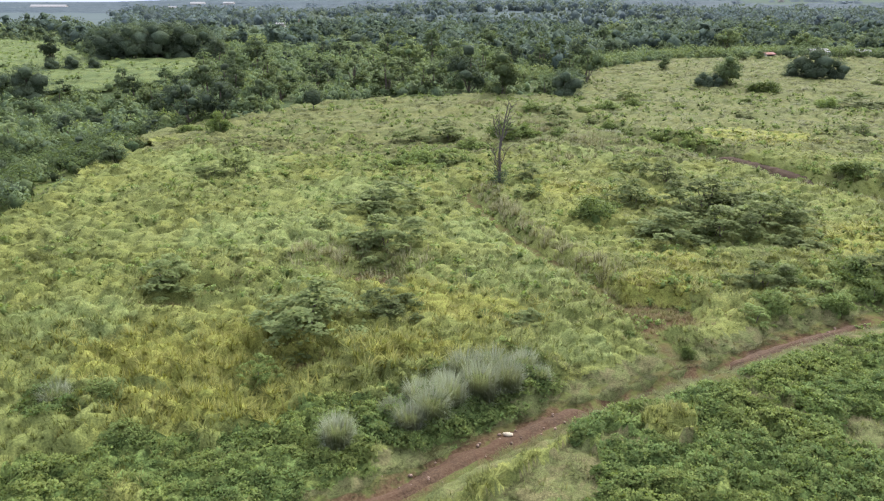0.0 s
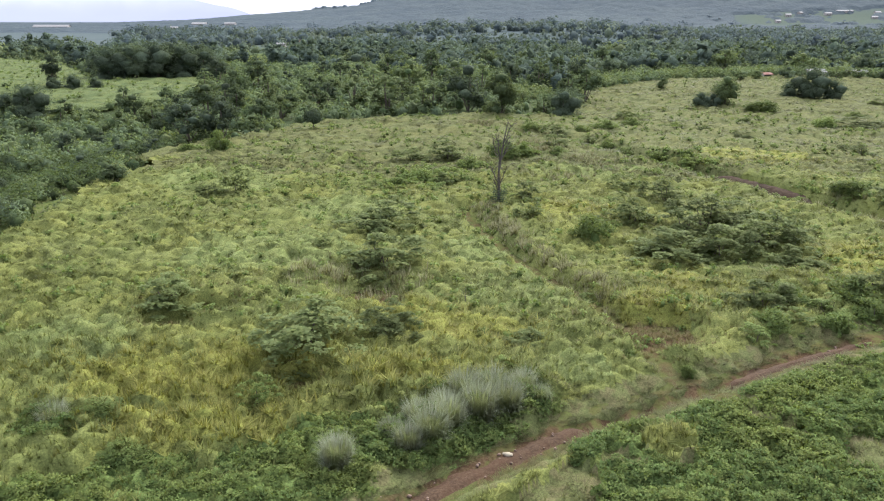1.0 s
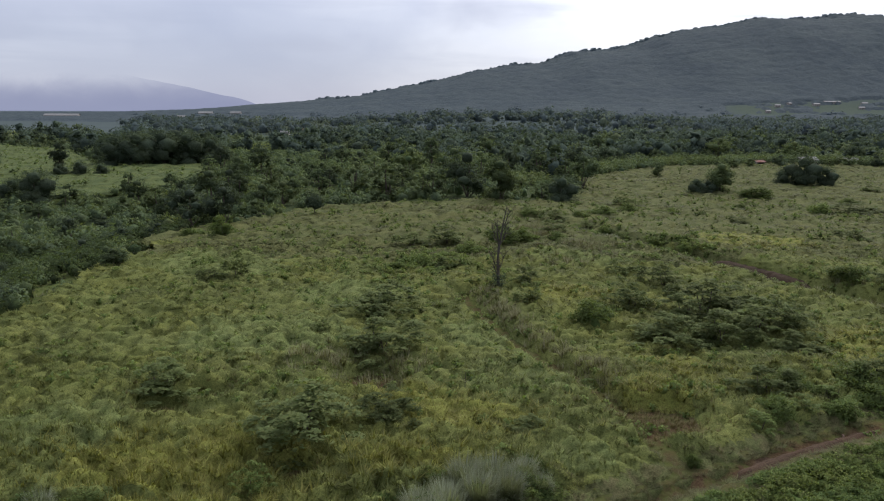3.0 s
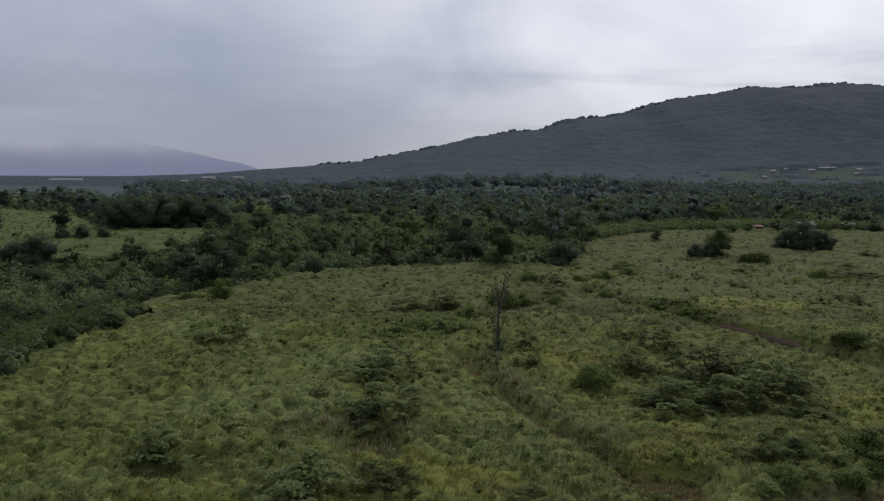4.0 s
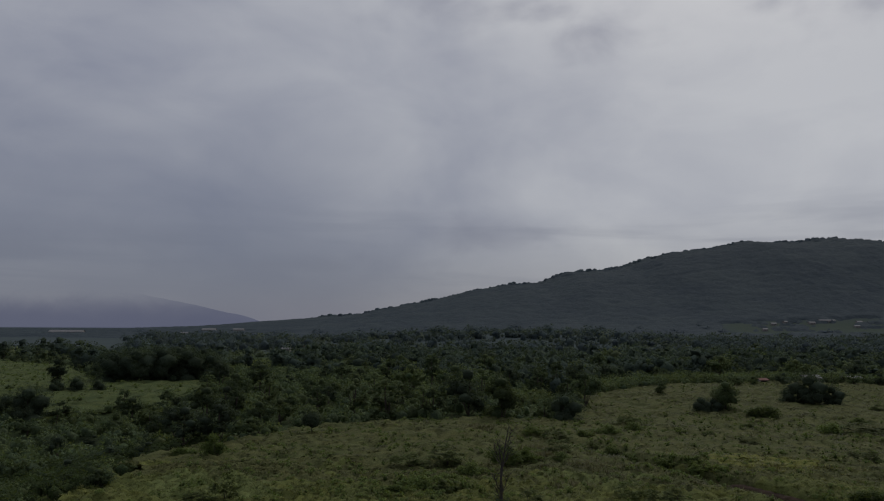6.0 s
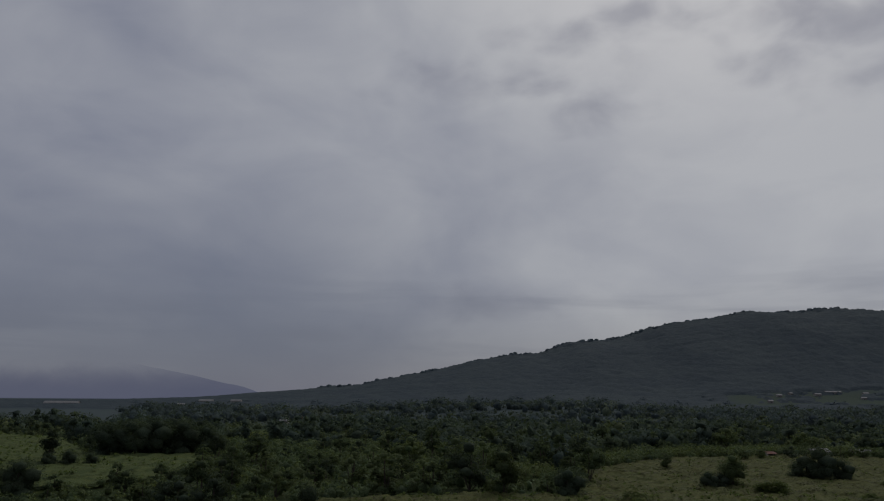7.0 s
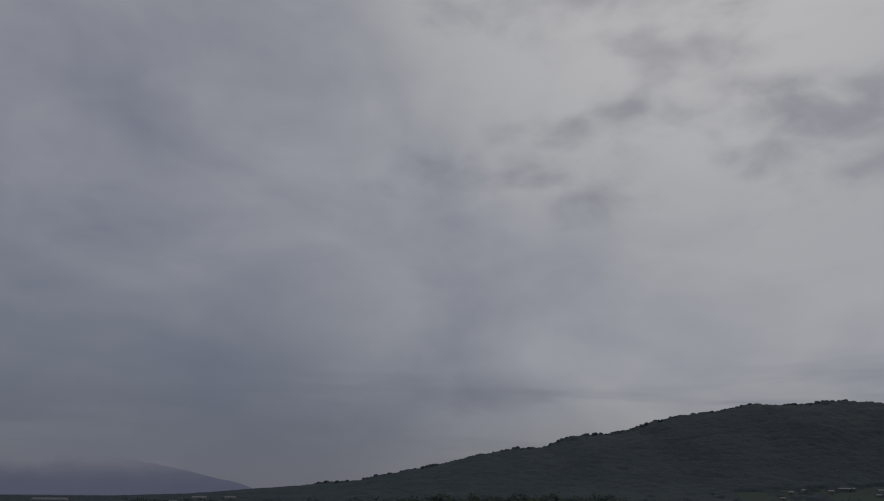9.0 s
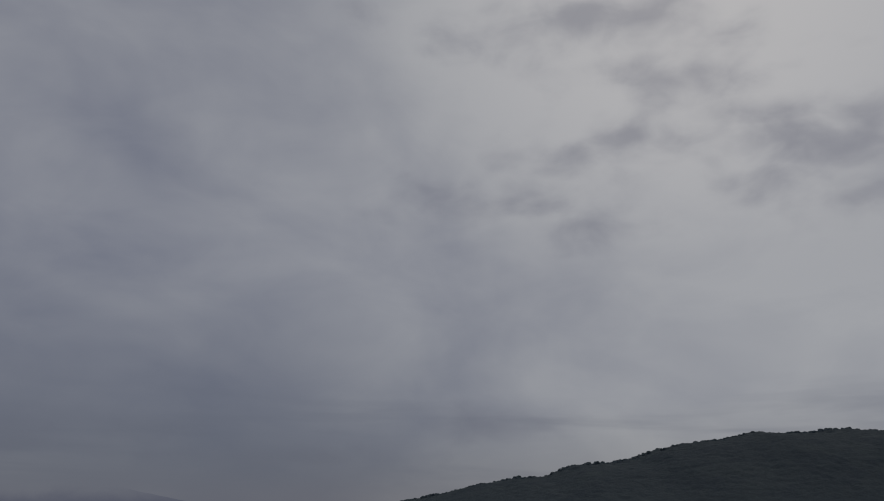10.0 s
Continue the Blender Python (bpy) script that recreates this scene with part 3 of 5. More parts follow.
def make_ground():
    xs = spacing(-4900, -20, 60, 4900, 1.3, 1.16)
    ys = spacing(-4000, 28, 130, 4900, 1.3, 1.16)
    gx, gy = np.meshgrid(xs, ys)
    gz = ground_z(gx, gy) + 0.16 * (fbm(gx / 1.7, gy / 1.7, 3) - 0.5) * (np.hypot(gx, gy) < 300)
    v = np.stack([gx.ravel(), gy.ravel(), gz.ravel()], 1)
    i = np.arange(len(ys) - 1)[:, None] * len(xs) + np.arange(len(xs) - 1)
    i = i.ravel()
    f = np.stack([i, i + 1, i + 1 + len(xs), i + len(xs)], 1)
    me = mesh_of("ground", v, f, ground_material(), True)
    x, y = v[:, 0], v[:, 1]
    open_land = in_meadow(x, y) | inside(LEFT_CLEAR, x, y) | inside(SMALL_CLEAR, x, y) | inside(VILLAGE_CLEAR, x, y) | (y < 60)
    for name, value in (("soil", bareness(x, y)), ("litter", np.where(inside(VILLAGE_CLEAR, x, y), 0.72, np.where((x < -44) & (y < 170), 0.2, np.where(open_land, 0.0, 1.0)))), ("far_haze", step(480, 800, y))):
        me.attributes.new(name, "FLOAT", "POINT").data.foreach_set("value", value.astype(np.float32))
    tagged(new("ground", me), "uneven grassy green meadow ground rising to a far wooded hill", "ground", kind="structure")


def make_track():
    """The red dirt track, lying in its shallow cutting."""
    rng = np.random.default_rng(5)
    s = np.arange(0.6, 15.6, 0.04)
    i = np.minimum(s.astype(int), len(TRACK) - 2)
    p = np.array(TRACK)
    c = p[i] + (p[i + 1] - p[i]) * (s - i)[:, None]
    for _ in range(30):
        c[1:-1] = (c[:-2] + c[1:-1] * 2 + c[2:]) / 4
    d = np.gradient(c, axis=0)
    nrm = np.stack([-d[:, 1], d[:, 0]], 1) / np.linalg.norm(d, axis=1)[:, None]
    across = np.linspace(-1, 1, 15)
    half = track_half(s) * (0.9 + 0.9 * (fbm(s * 2.3, s * 0, 4) - 0.5)) * (0.72 + 0.28 * step(2.5, 4.5, s))
    vx = c[:, 0:1] + nrm[:, 0:1] * across * half[:, None] * 1.1
    vy = c[:, 1:2] + nrm[:, 1:2] * across * half[:, None] * 1.1
    mid = ground_z(vx, vy)
    rut = -0.07 * (np.exp(-((np.abs(across) - 0.5) / 0.16) ** 2))[None]
    narrow = (step(7.2, 8.0, s) * (1 - step(11.5, 12.1, s)))[:, None]
    vz = mid + 0.19 - 0.3 * narrow - 0.26 * np.abs(across)[None] ** 2.5 + rut + 0.12 * (fbm(vx / 0.8, vy / 0.8, 12) - 0.5)
    n, w = vx.shape
    k = (np.arange(n - 1)[:, None] * w + np.arange(w - 1)).ravel()
    f = np.stack([k, k + w, k + w + 1, k + 1], 1)
    v = np.stack([vx.ravel(), vy.ravel(), vz.ravel()], 1)
    tagged(new("dirt_track", mesh_of("dirt_track", v, f, SOIL, True)), "rutted red dirt track through the green meadow", "road", kind="structure")


def make_gully():
    """The eroded bed and far bank of the gully, where the soil is bare."""
    s = np.arange(3.1, 6.5, 0.03)
    i = s.astype(int)
    p = np.array(GULLY)
    c = p[i] + (p[i + 1] - p[i]) * (s - i)[:, None]
    for _ in range(40):
        c[1:-1] = (c[:-2] + c[1:-1] * 2 + c[2:]) / 4
    d = np.gradient(c, axis=0)
    nrm = np.stack([-d[:, 1], d[:, 0]], 1) / np.linalg.norm(d, axis=1)[:, None]
    out = np.array([-2.2, -1.5, -0.9, -0.4, 0.2, 0.6, 0.95, 1.25, 1.6, 2.2])
    deep = np.array([0.1, -0.4, -0.9, -1.1, -1.05, -0.7, -0.2, 0.2, 0.45, 0.5])
    end = np.minimum(step(3.1, 3.9, s), 1 - step(5.7, 6.5, s))[:, None]
    wob = 0.5 * (fbm(s[:, None] * 5.0, out[None] * 0.8, 14) - 0.5)
    vx = c[:, :1] + nrm[:, :1] * (out + wob)
    vy = c[:, 1:] + nrm[:, 1:] * (out + wob)
    vz = ground_z(vx, vy, 0.0) + deep * end - 0.9 * (1 - end) + 0.25 * (fbm(vx / 0.7, vy / 0.7, 15) - 0.5)
    n, w = vx.shape
    k = (np.arange(n - 1)[:, None] * w + np.arange(w - 1)).ravel()
    f = np.stack([k, k + w, k + w + 1, k + 1], 1)
    soil = matter("gully_soil", [(0.05, 0.029, 0.017), (0.034, 0.022, 0.013), (0.064, 0.042, 0.024)], 0.8, 0.95, 0.6, 8.0)
    tagged(new("gully", mesh_of("gully", np.stack([vx.ravel(), vy.ravel(), vz.ravel()], 1), f, soil, True)), "narrow eroded gully with a bare dark red-brown bank", "gully", kind="structure")


make_ground()
make_track()
make_gully()


def cover_at(x, y):
    """Where the creeper grows, with a ragged edge."""
    u = x + 5.0 * (fbm(x / 3.5, y / 3.5, 66) - 0.5)
    w = y + 5.0 * (fbm(x / 3.5, y / 3.5, 67) - 0.5)
    bare = np.zeros(np.shape(x), bool)
    for ox, oy, r in COVER_GAPS:
        bare |= np.hypot(u - ox, (w - oy) * 1.3) < r
    return (inside(COVER_ZONE, u, w) | inside(COVER_LEFT, u, w)) & (fbm(x / 4.0, y / 4.0, 68) > 0.33) & ~bare


def turf_at(x, y):
    """Short worn grass: the gaps in the creeper on the near side of the track."""
    return inside(COVER_ZONE, x, y) & ~cover_at(x, y) & (np.hypot(x - 14.0, (y - 37.4) * 1.3) > 2.4)


def worley(x, y, cell, seed):
    """Distance to the nearest of scattered points, one to a cell, in cells."""
    x, y = x / cell, y / cell
    xi, yi, best = np.floor(x), np.floor(y), np.full(np.shape(x), 9.0)
    for a in (-1, 0, 1):
        for b in (-1, 0, 1):
            s = np.sin((xi + a) * 127.1 + (yi + b) * 311.7 + seed * 9.1) * 43758.5453
            t = np.sin((xi + a) * 269.5 + (yi + b) * 183.3 + seed * 5.3) * 24634.6345
            best = np.minimum(best, np.hypot(xi + a + s - np.floor(s) - x, yi + b + t - np.floor(t) - y))
    return best


def humps(x, y):
    """Rounded tussocks with steep sides, large and small, between 0 and 1."""
    wx, wy = x + 1.1 * vnoise(x / 2.3, y / 2.3, 61), (y + 1.1 * vnoise(x / 2.3, y / 2.3, 62)) * 1.15
    big = 1 - np.clip(worley(wx, wy, 1.8, 3) / 0.8, 0, 1) ** 2.4
    small = 1 - np.clip(worley(wx, wy, 0.95, 7) / 0.75, 0, 1) ** 2.4
    return big, small


def hummock(x, y):
    """Height of the grass's matted top over the soil: rounded humps with creases."""
    big, small = humps(x, y)
    low = cover_at(x, y)
    h = 0.05 + ((1.05 - 0.6 * low) * big + (0.6 + 0.25 * low) * small) * (0.45 + 0.95 * fbm(x / 6.5, y / 6.5, 64))
    h = h * (1 - 0.2 * low) * (1 - 0.7 * turf_at(x, y))
    h = h * (0.2 + 0.8 * step(1.2, 4.2, along(TRACK, x, y)[0] + 2.0 * (fbm(x / 2.0, y / 2.0, 69) - 0.5)))
    h = h * (0.35 + 0.65 * step(0.6, 2.0, along(TRAIL, x, y)[0]))
    h = h * (0.3 + 0.7 * step(1.6, 4.5, along(GULLY, x, y)[0]))
    b = np.clip(bareness(x, y) * 1.25, 0, 1)
    return h * (1 - b) - 0.3 * b


def canopy_z(x, y):
    return ground_z(x, y) + hummock(x, y)


def canopy_lay(x, y):
    e = 0.12
    n = np.stack([(canopy_z(x - e, y) - canopy_z(x + e, y)) / (2 * e), (canopy_z(x, y - e) - canopy_z(x, y + e)) / (2 * e), np.ones(np.shape(x))], 1)
    return n / np.linalg.norm(n, axis=1)[:, None]


def in_view_fan(x, y, room=8.0):
    """The stretch of meadow that lies ahead of the hovering place."""
    return (np.abs(x) < 0.66 * y + room)


def spots(n, x0, x1, y0, y1, rng):
    return rng.uniform(x0, x1, n), rng.uniform(y0, y1, n)


YELLOW = [(-19.0, 44.0, 7.0, 4.5), (-13.0, 47.0, 5.0, 3.5), (2.0, 53.5, 5.5, 3.0), (-2.5, 57.0, 4.0, 2.5), (18.5, 58.5, 3.5, 4.5), (16.0, 92.0, 5.0, 5.0), (-3.0, 45.5, 5.0, 2.2), (22.0, 66.0, 4.0, 3.0), (44.0, 70.0, 6.0, 6.0), (56.0, 130.0, 12.0, 10.0), (-14.0, 38.5, 6.0, 2.0)]
PALE = [(-18.0, 74.0, 11.0, 9.0), (-28.0, 50.0, 6.0, 5.0), (-12.0, 92.0, 9.0, 7.0), (7.0, 62.0, 6.0, 5.0), (9.0, 47.0, 4.0, 2.4), (-33.0, 110.0, 10.0, 16.0), (25.0, 118.0, 12.0, 10.0), (4.0, 74.0, 5.0, 6.0), (20.0, 175.0, 26.0, 14.0)]


def blob_weight(blobs, x, y, seed):
    w = np.zeros(np.shape(x))
    for bx, by, rx, ry in blobs:
        w = np.maximum(w, np.exp(-((x - bx) / rx) ** 2 - ((y - by) / ry) ** 2))
    return w * (0.6 + 0.8 * fbm(x / 2.5, y / 2.5, seed))


def make_sward():
    """The matted top of the grass and of the creeper, as humped sheets; blades and leaves stand on them."""
    rng = np.random.default_rng(10)
    grass, cover = [], []
    for x0, x1, y0, y1, cell in ((-40, 46, 24, 48.2, 0.27), (-60, 70, 48, 80.3, 0.36), (-60, 110, 80, 130.4, 0.6), (-60, 230, 130, 322, 1.1), (-285, -65, 205, 462, 2.5)):
        xs, ys = np.arange(x0, x1, cell), np.arange(y0, y1, cell)
        gx, gy = np.meshgrid(xs, ys)
        gx, gy = gx + rng.uniform(-0.2, 0.2, gx.shape) * cell, gy + np.where((gy > y0 + 1) & (gy < y1 - 1), rng.uniform(-0.2, 0.2, gx.shape) * cell, 0)
        v = np.stack([gx.ravel(), gy.ravel(), canopy_z(gx, gy).ravel()], 1)
        i = (np.arange(len(ys) - 1)[:, None] * len(xs) + np.arange(len(xs) - 1)).ravel()
        f = np.stack([i, i + 1, i + 1 + len(xs), i + len(xs)], 1)
        c = v[f].mean(1)
        low = cover_at(c[:, 0], c[:, 1])
        ok = (in_meadow(c[:, 0], c[:, 1]) & in_view_fan(c[:, 0], c[:, 1], 12)) | inside(LEFT_CLEAR, c[:, 0], c[:, 1])
        grass.append((v, f[ok & ~low]))
        cover.append((v, f[ok & low]))
    v, f = joined(grass)
    me = mesh_of("grass_sward", v, f, SWARD, True)
    me.materials.append(YELLOW_SWARD)
    me.materials.append(PALE_SWARD)
    me.materials.append(TURF)
    me.materials.append(FAR_SWARD)
    me.materials.append(CLEARING_SWARD)
    c = v[f].mean(1)
    x, y = c[:, 0], c[:, 1]
    slot = np.where(turf_at(x, y) | (along(TRACK, x, y)[0] < 2.6), 3, np.where(blob_weight(YELLOW, x, y, 25) > 0.5, 1, np.where((blob_weight(PALE, x, y, 27) > 0.5) | (x < -65), 2, 0)))
    slot = np.where((slot != 1) & (y + 40 * fbm(x / 9, y / 9, 72) > 138), 4, slot)
    slot = np.where(x < -65, 5, slot)
    me.polygons.foreach_set("material_index", slot.astype(np.int32))
    tagged(new("grass_sward", me), "matted humps of green and yellowing meadow grass", "grass", kind="stuff")
    v, f = joined(cover)
    tagged(new("creeper_sward", mesh_of("creeper_sward", v, f, COVER_SWARD, True)), "humped mat of low green creeper beside the track", "ground cover", kind="stuff")


def make_meadow():
    rng = np.random.default_rng(11)
    fine = [domed(*blades(11, rng.uniform(0.16, 0.3), 0.2, rng.uniform(0.45, 0.75), 0.042, rng.uniform(0.1, 0.5), rng, 1), own_way=0.45) for _ in range(7)]
    near = [domed(*blades(13, rng.uniform(0.26, 0.44), 0.14, rng.uniform(0.32, 0.55), 0.06, rng.uniform(0.5, 1.0), rng, 1), own_way=0.55) for _ in range(9)]
    mid = [domed(*blades(10, rng.uniform(0.3, 0.5), 0.14, rng.uniform(0.28, 0.42), 0.08, rng.uniform(0.5, 1.0), rng, 1), 0.8, own_way=0.35) for _ in range(8)]
    far = [domed(*blades(9, rng.uniform(0.5, 0.8), 0.12, 0.3, 0.15, 0.8, rng, 1), 0.8, own_way=0.1) for _ in range(6)]
    piles = {"meadow_grass": [], "yellow_grass": [], "pale_grass": [], "far_grass": [], "clearing_grass": []}
    for protos, y0, y1, per, x0, x1 in ((fine, 26, 50, 5.6, -38, 38), (near, 26, 66, 6.0, -52, 52), (mid, 64, 125, 4.2, -90, 92), (far, 123, 320, 0.95, -60, 222)):
        n = int((x1 - x0) * (y1 - y0) * per)
        x, y = spots(n, x0, x1, y0, y1, rng)
        ok = in_view_fan(x, y, 4) & (in_meadow(x, y))
        x, y = x[ok], y[ok]
        ok = rng.uniform(0, 1, len(x)) > bareness(x, y) * 1.15
        ok &= (y > 123) | (rng.uniform(0, 1, len(x)) < 0.1 + 1.2 * np.maximum(*humps(x, y)) ** 2)
        ok &= ~((cover_at(x, y) | turf_at(x, y) | (along(TRACK, x, y)[0] < 2.2)) & (rng.uniform(0, 1, len(x)) < 0.88))
        x, y = x[ok], y[ok]
        size = (0.6 + 0.9 * fbm(x / 6.0, y / 6.0, 21) + rng.normal(0, 0.12, len(x))) * (1 - 0.6 * bareness(x, y))
        size *= 0.5 + 0.5 * step(1.2, 4.5, along(TRACK, x, y)[0])
        size = np.maximum(size, 0.3)
        pick = rng.uniform(0, 1, len(x))
        yellow = pick < 1.1 * blob_weight(YELLOW, x, y, 25)
        pale = ~yellow & (pick < 1.1 * blob_weight(PALE, x, y, 27))
        size = np.where(yellow, size * 1.25, size)
        z, lay = canopy_z(x, y) - 0.04, canopy_lay(x, y)
        back = ~yellow & (y + 40 * fbm(x / 9, y / 9, 72) > 138)
        pale &= ~back
        for name, sel in (("yellow_grass", yellow), ("pale_grass", pale), ("far_grass", back), ("meadow_grass", ~yellow & ~pale & ~back)):
            if not sel.any():
                continue
            piles[name].append(scattered(protos, x[sel], y[sel], z[sel], size[sel], rng, None, lay[sel]))
    x, y = spots(13000, -280, -70, 205, 462, rng)
    ok = inside(LEFT_CLEAR, x, y)
    x, y = x[ok], y[ok]
    piles["clearing_grass"].append(scattered(far, x, y, canopy_z(x, y), np.full(len(x), 1.3), rng, None, canopy_lay(x, y)))
    # rough grass in the gaps of the wood and the valley
    x, y = spots(12000, -130, 52, 60, 262, rng)
    ok = in_view_fan(x, y, 6) & ~in_meadow(x, y) & ~inside(LEFT_CLEAR, x, y)
    x, y = x[ok], y[ok]
    piles["far_grass"].append(scattered(far, x, y, ground_z(x, y) - 0.05, rng.uniform(1.2, 2.2, len(x)), rng))
    growth("meadow_grass", joined(piles["meadow_grass"]), GRASS, "tall uneven green tropical grass in hummocks covering the open meadow", "grass")
    growth("yellow_grass", joined(piles["yellow_grass"]), YELLOW_GRASS, "patches of yellowing upright grass in the green meadow", "grass")
    growth("pale_grass", joined(piles["pale_grass"]), PALE_GRASS, "patches of pale whitish-green grass in seed", "grass")
    growth("far_grass", joined(piles["far_grass"]), FAR_GRASS, "duller green grass over the far meadow", "grass")
    growth("clearing_grass", joined(piles["clearing_grass"]), CLEARING_GRASS, "green grass in a clearing of the woods", "grass")
    # dry straw where the soil shows
    x = np.concatenate([rng.normal(bx, r * 0.8, 130) for bx, by, r in BARE] + [rng.normal(16.8, 2.6, 480)])
    y = np.concatenate([rng.normal(by, r * 0.7, 130) for bx, by, r in BARE] + [rng.normal(55.2, 2.6, 480)])
    ok = along(TRACK, x, y)[0] > 1.8
    x, y = x[ok], y[ok]
    dry = [domed(*blades(30, 0.34, 0.25, 0.7, 0.035, 0.3, rng, 1)) for _ in range(4)]
    growth("dry_grass", scattered(dry, x, y, np.maximum(canopy_z(x, y) - 0.1, ground_z(x, y)), rng.uniform(0.3, 0.85, len(x)), rng), STRAW, "dry straw-coloured grass round patches of bare soil", "grass")


CLUMPS = [(-5.8, 35.4, 1.1), (-1.9, 37.0, 1.0), (-0.6, 38.0, 1.25), (0.4, 39.4, 1.3), (2.3, 40.6, 1.4), (4.0, 41.6, 1.35), (1.5, 42.6, 1.3), (3.3, 43.2, 1.2), (5.4, 43.6, 1.1), (-23.1, 38.8, 1.0), (-1.4, 39.5, 1.1), (0.2, 41.3, 1.0), (-3.0, 38.2, 0.8), (6.4, 42.6, 0.8)]


def make_cover():
    rng = np.random.default_rng(12)
    protos = []
    for _ in range(7):
        a, r = rng.uniform(0, 2 * np.pi, 8), 0.4 * np.sqrt(rng.uniform(0, 1, 8))
        c = np.stack([r * np.cos(a), r * np.sin(a), 0.05 + 0.3 * (1 - (r / 0.45) ** 2) * rng.uniform(0.4, 1.1, 8)], 1)
        protos.append(domed(*leaves(c, 0.13, 8, 0.072, rng, 0.4, 0.5, True), 0.5, own_way=0.6))
    x, y = spots(22000, -32, 60, 26, 58, rng)
    ok = in_view_fan(x, y, 2) & cover_at(x, y)
    x, y = x[ok], y[ok]
    ok = (bareness(x, y) < 0.3) & (rng.uniform(0, 1, len(x)) < 0.1 + 1.1 * np.maximum(*humps(x, y)) ** 1.5)
    x, y = x[ok], y[ok]
    ex = np.concatenate([rng.normal(q[0], 0.85 * q[2], 60) for q in CLUMPS])
    ey = np.concatenate([rng.normal(q[1] - 0.55, 0.8 * q[2], 60) for q in CLUMPS])
    ok = bareness(ex, ey) < 0.3
    x, y = np.concatenate([x, ex[ok]]), np.concatenate([y, ey[ok]])
    size = 0.6 + 0.9 * fbm(x / 3.2, y / 3.2, 31)
    growth("ground_creeper", scattered(protos, x, y, canopy_z(x, y) - 0.05, size, rng, None, canopy_lay(x, y)), COVER, "dense mounded green broad-leaved creeper beside the dirt track", "ground cover")
    # low short grass between the creeper mounds and along the verges
    short = [domed(*blades(14, 0.4, 0.1, 0.3, 0.045, 0.6, rng, 1)) for _ in range(5)]
    x, y = spots(36000, -14, 60, 26, 60, rng)
    off = along(TRACK, x, y)[0]
    ok = (cover_at(x, y) | turf_at(x, y) | (off < 4.0)) & (off > 0.65) & in_view_fan(x, y, 2)
    x, y = x[ok], y[ok]
    ok = (bareness(x, y) < 0.85) & ((bareness(x, y) > 0.05) | turf_at(x, y) | (fbm(x / 4.0, y / 4.0, 68) < 0.36))
    x, y = x[ok], y[ok]
    growth("short_grass", scattered(short, x, y, np.maximum(canopy_z(x, y), ground_z(x, y)) - 0.03, rng.uniform(0.5, 1.1, len(x)), rng, None, canopy_lay(x, y)), VERGE, "short olive-green grass along the dirt track's verge", "grass")
    # darker leafy weeds out in the meadow and along the gully
    weeds = []
    for _ in range(6):
        a, r = rng.uniform(0, 2 * np.pi, 10), 0.45 * np.sqrt(rng.uniform(0, 1, 10))
        c = np.stack([r * np.cos(a), r * np.sin(a), 0.12 + 0.4 * (1 - (r / 0.5) ** 2) * rng.uniform(0.6, 1.1, 10)], 1)
        v, f, w = domed(*leaves(c, 0.14, 3, 0.12, rng, 0.42, 0.5, True), 0.45)
        weeds.append(joined([(v, f, w), lump(0, 0, 0.06, 0.36, 0.34, rng, 5, 1)]))
    x, y = spots(7600, -48, 95, 52, 190, rng)
    ok = in_meadow(x, y) & (fbm(x / 7.0, y / 4.5, 44) + rng.uniform(-0.2, 0.2, len(x)) > 0.52)
    x2, y2 = rng.normal(-3.0, 5.5, 380), rng.normal(110, 5.5, 380)
    x3, y3 = spots(2600, 20, 200, 150, 315, rng)
    back = in_meadow(x3, y3) & in_view_fan(x3, y3) & (fbm(x3 / 12, y3 / 7, 46) + rng.uniform(-0.2, 0.2, len(x3)) > 0.5)
    t = rng.uniform(0.3, 8.9, 420)
    t = np.where((t > 3.6) & (t < 5.6), t * 0.6, t)
    g = np.array(GULLY)
    i = t.astype(int)
    q = g[i] + (g[i + 1] - g[i]) * (t - i)[:, None] + rng.normal(0, 0.8, (420, 2)) + np.array([2.0, 1.5]) * rng.choice([-1.0, -0.9, 1.0, 1.3, 1.7], (420, 1))
    cx, cy = spots(1500, -280, -80, 215, 460, rng)
    inner = inside(LEFT_CLEAR, cx, cy) & (fbm(cx / 12, cy / 12, 45) > 0.45)
    x, y = np.concatenate([x[ok], x2, x3[back], q[:, 0], cx[inner]]), np.concatenate([y[ok], y2, y3[back], q[:, 1], cy[inner]])
    growth("meadow_weeds", scattered(weeds, x, y, np.maximum(canopy_z(x, y), ground_z(x, y)) - 0.1, rng.uniform(0.55, 1.35, len(x)) * np.where(x < -70, 1.7, 1.0), rng), WEED, "scattered dark green leafy weeds among the meadow grass", "weeds")


make_sward()
make_meadow()
make_cover()


# ---- tall grass clumps by the track ----
def make_tall_clump(seed):
    rng = np.random.default_rng(seed)
    root = tagged(new("tall_grass_clump"), "silvery grey-green clump of tall reed-like grass", "tall grass", "tall grass clumps by the track")
    v, f = blades(2300, 0.28, 0.35, 1.7, 0.013, 1.0, rng, 2, 2.0)
    v, f, n = domed(v, f, 0.8, 0.1)
    part("tuft", mesh_of("tuft", v, f, SILVER, True, n), root)
    v, f = blades(170, 0.4, 1.3, 1.95, 0.02, 0.4, rng, 2, 1.2)
    v, f, n = domed(v, f, 0.8, 0.1)
    part("seed_head", mesh_of("seed_head", v, f, SILVER, True, n), root, "pale feathery seed heads")
    return root


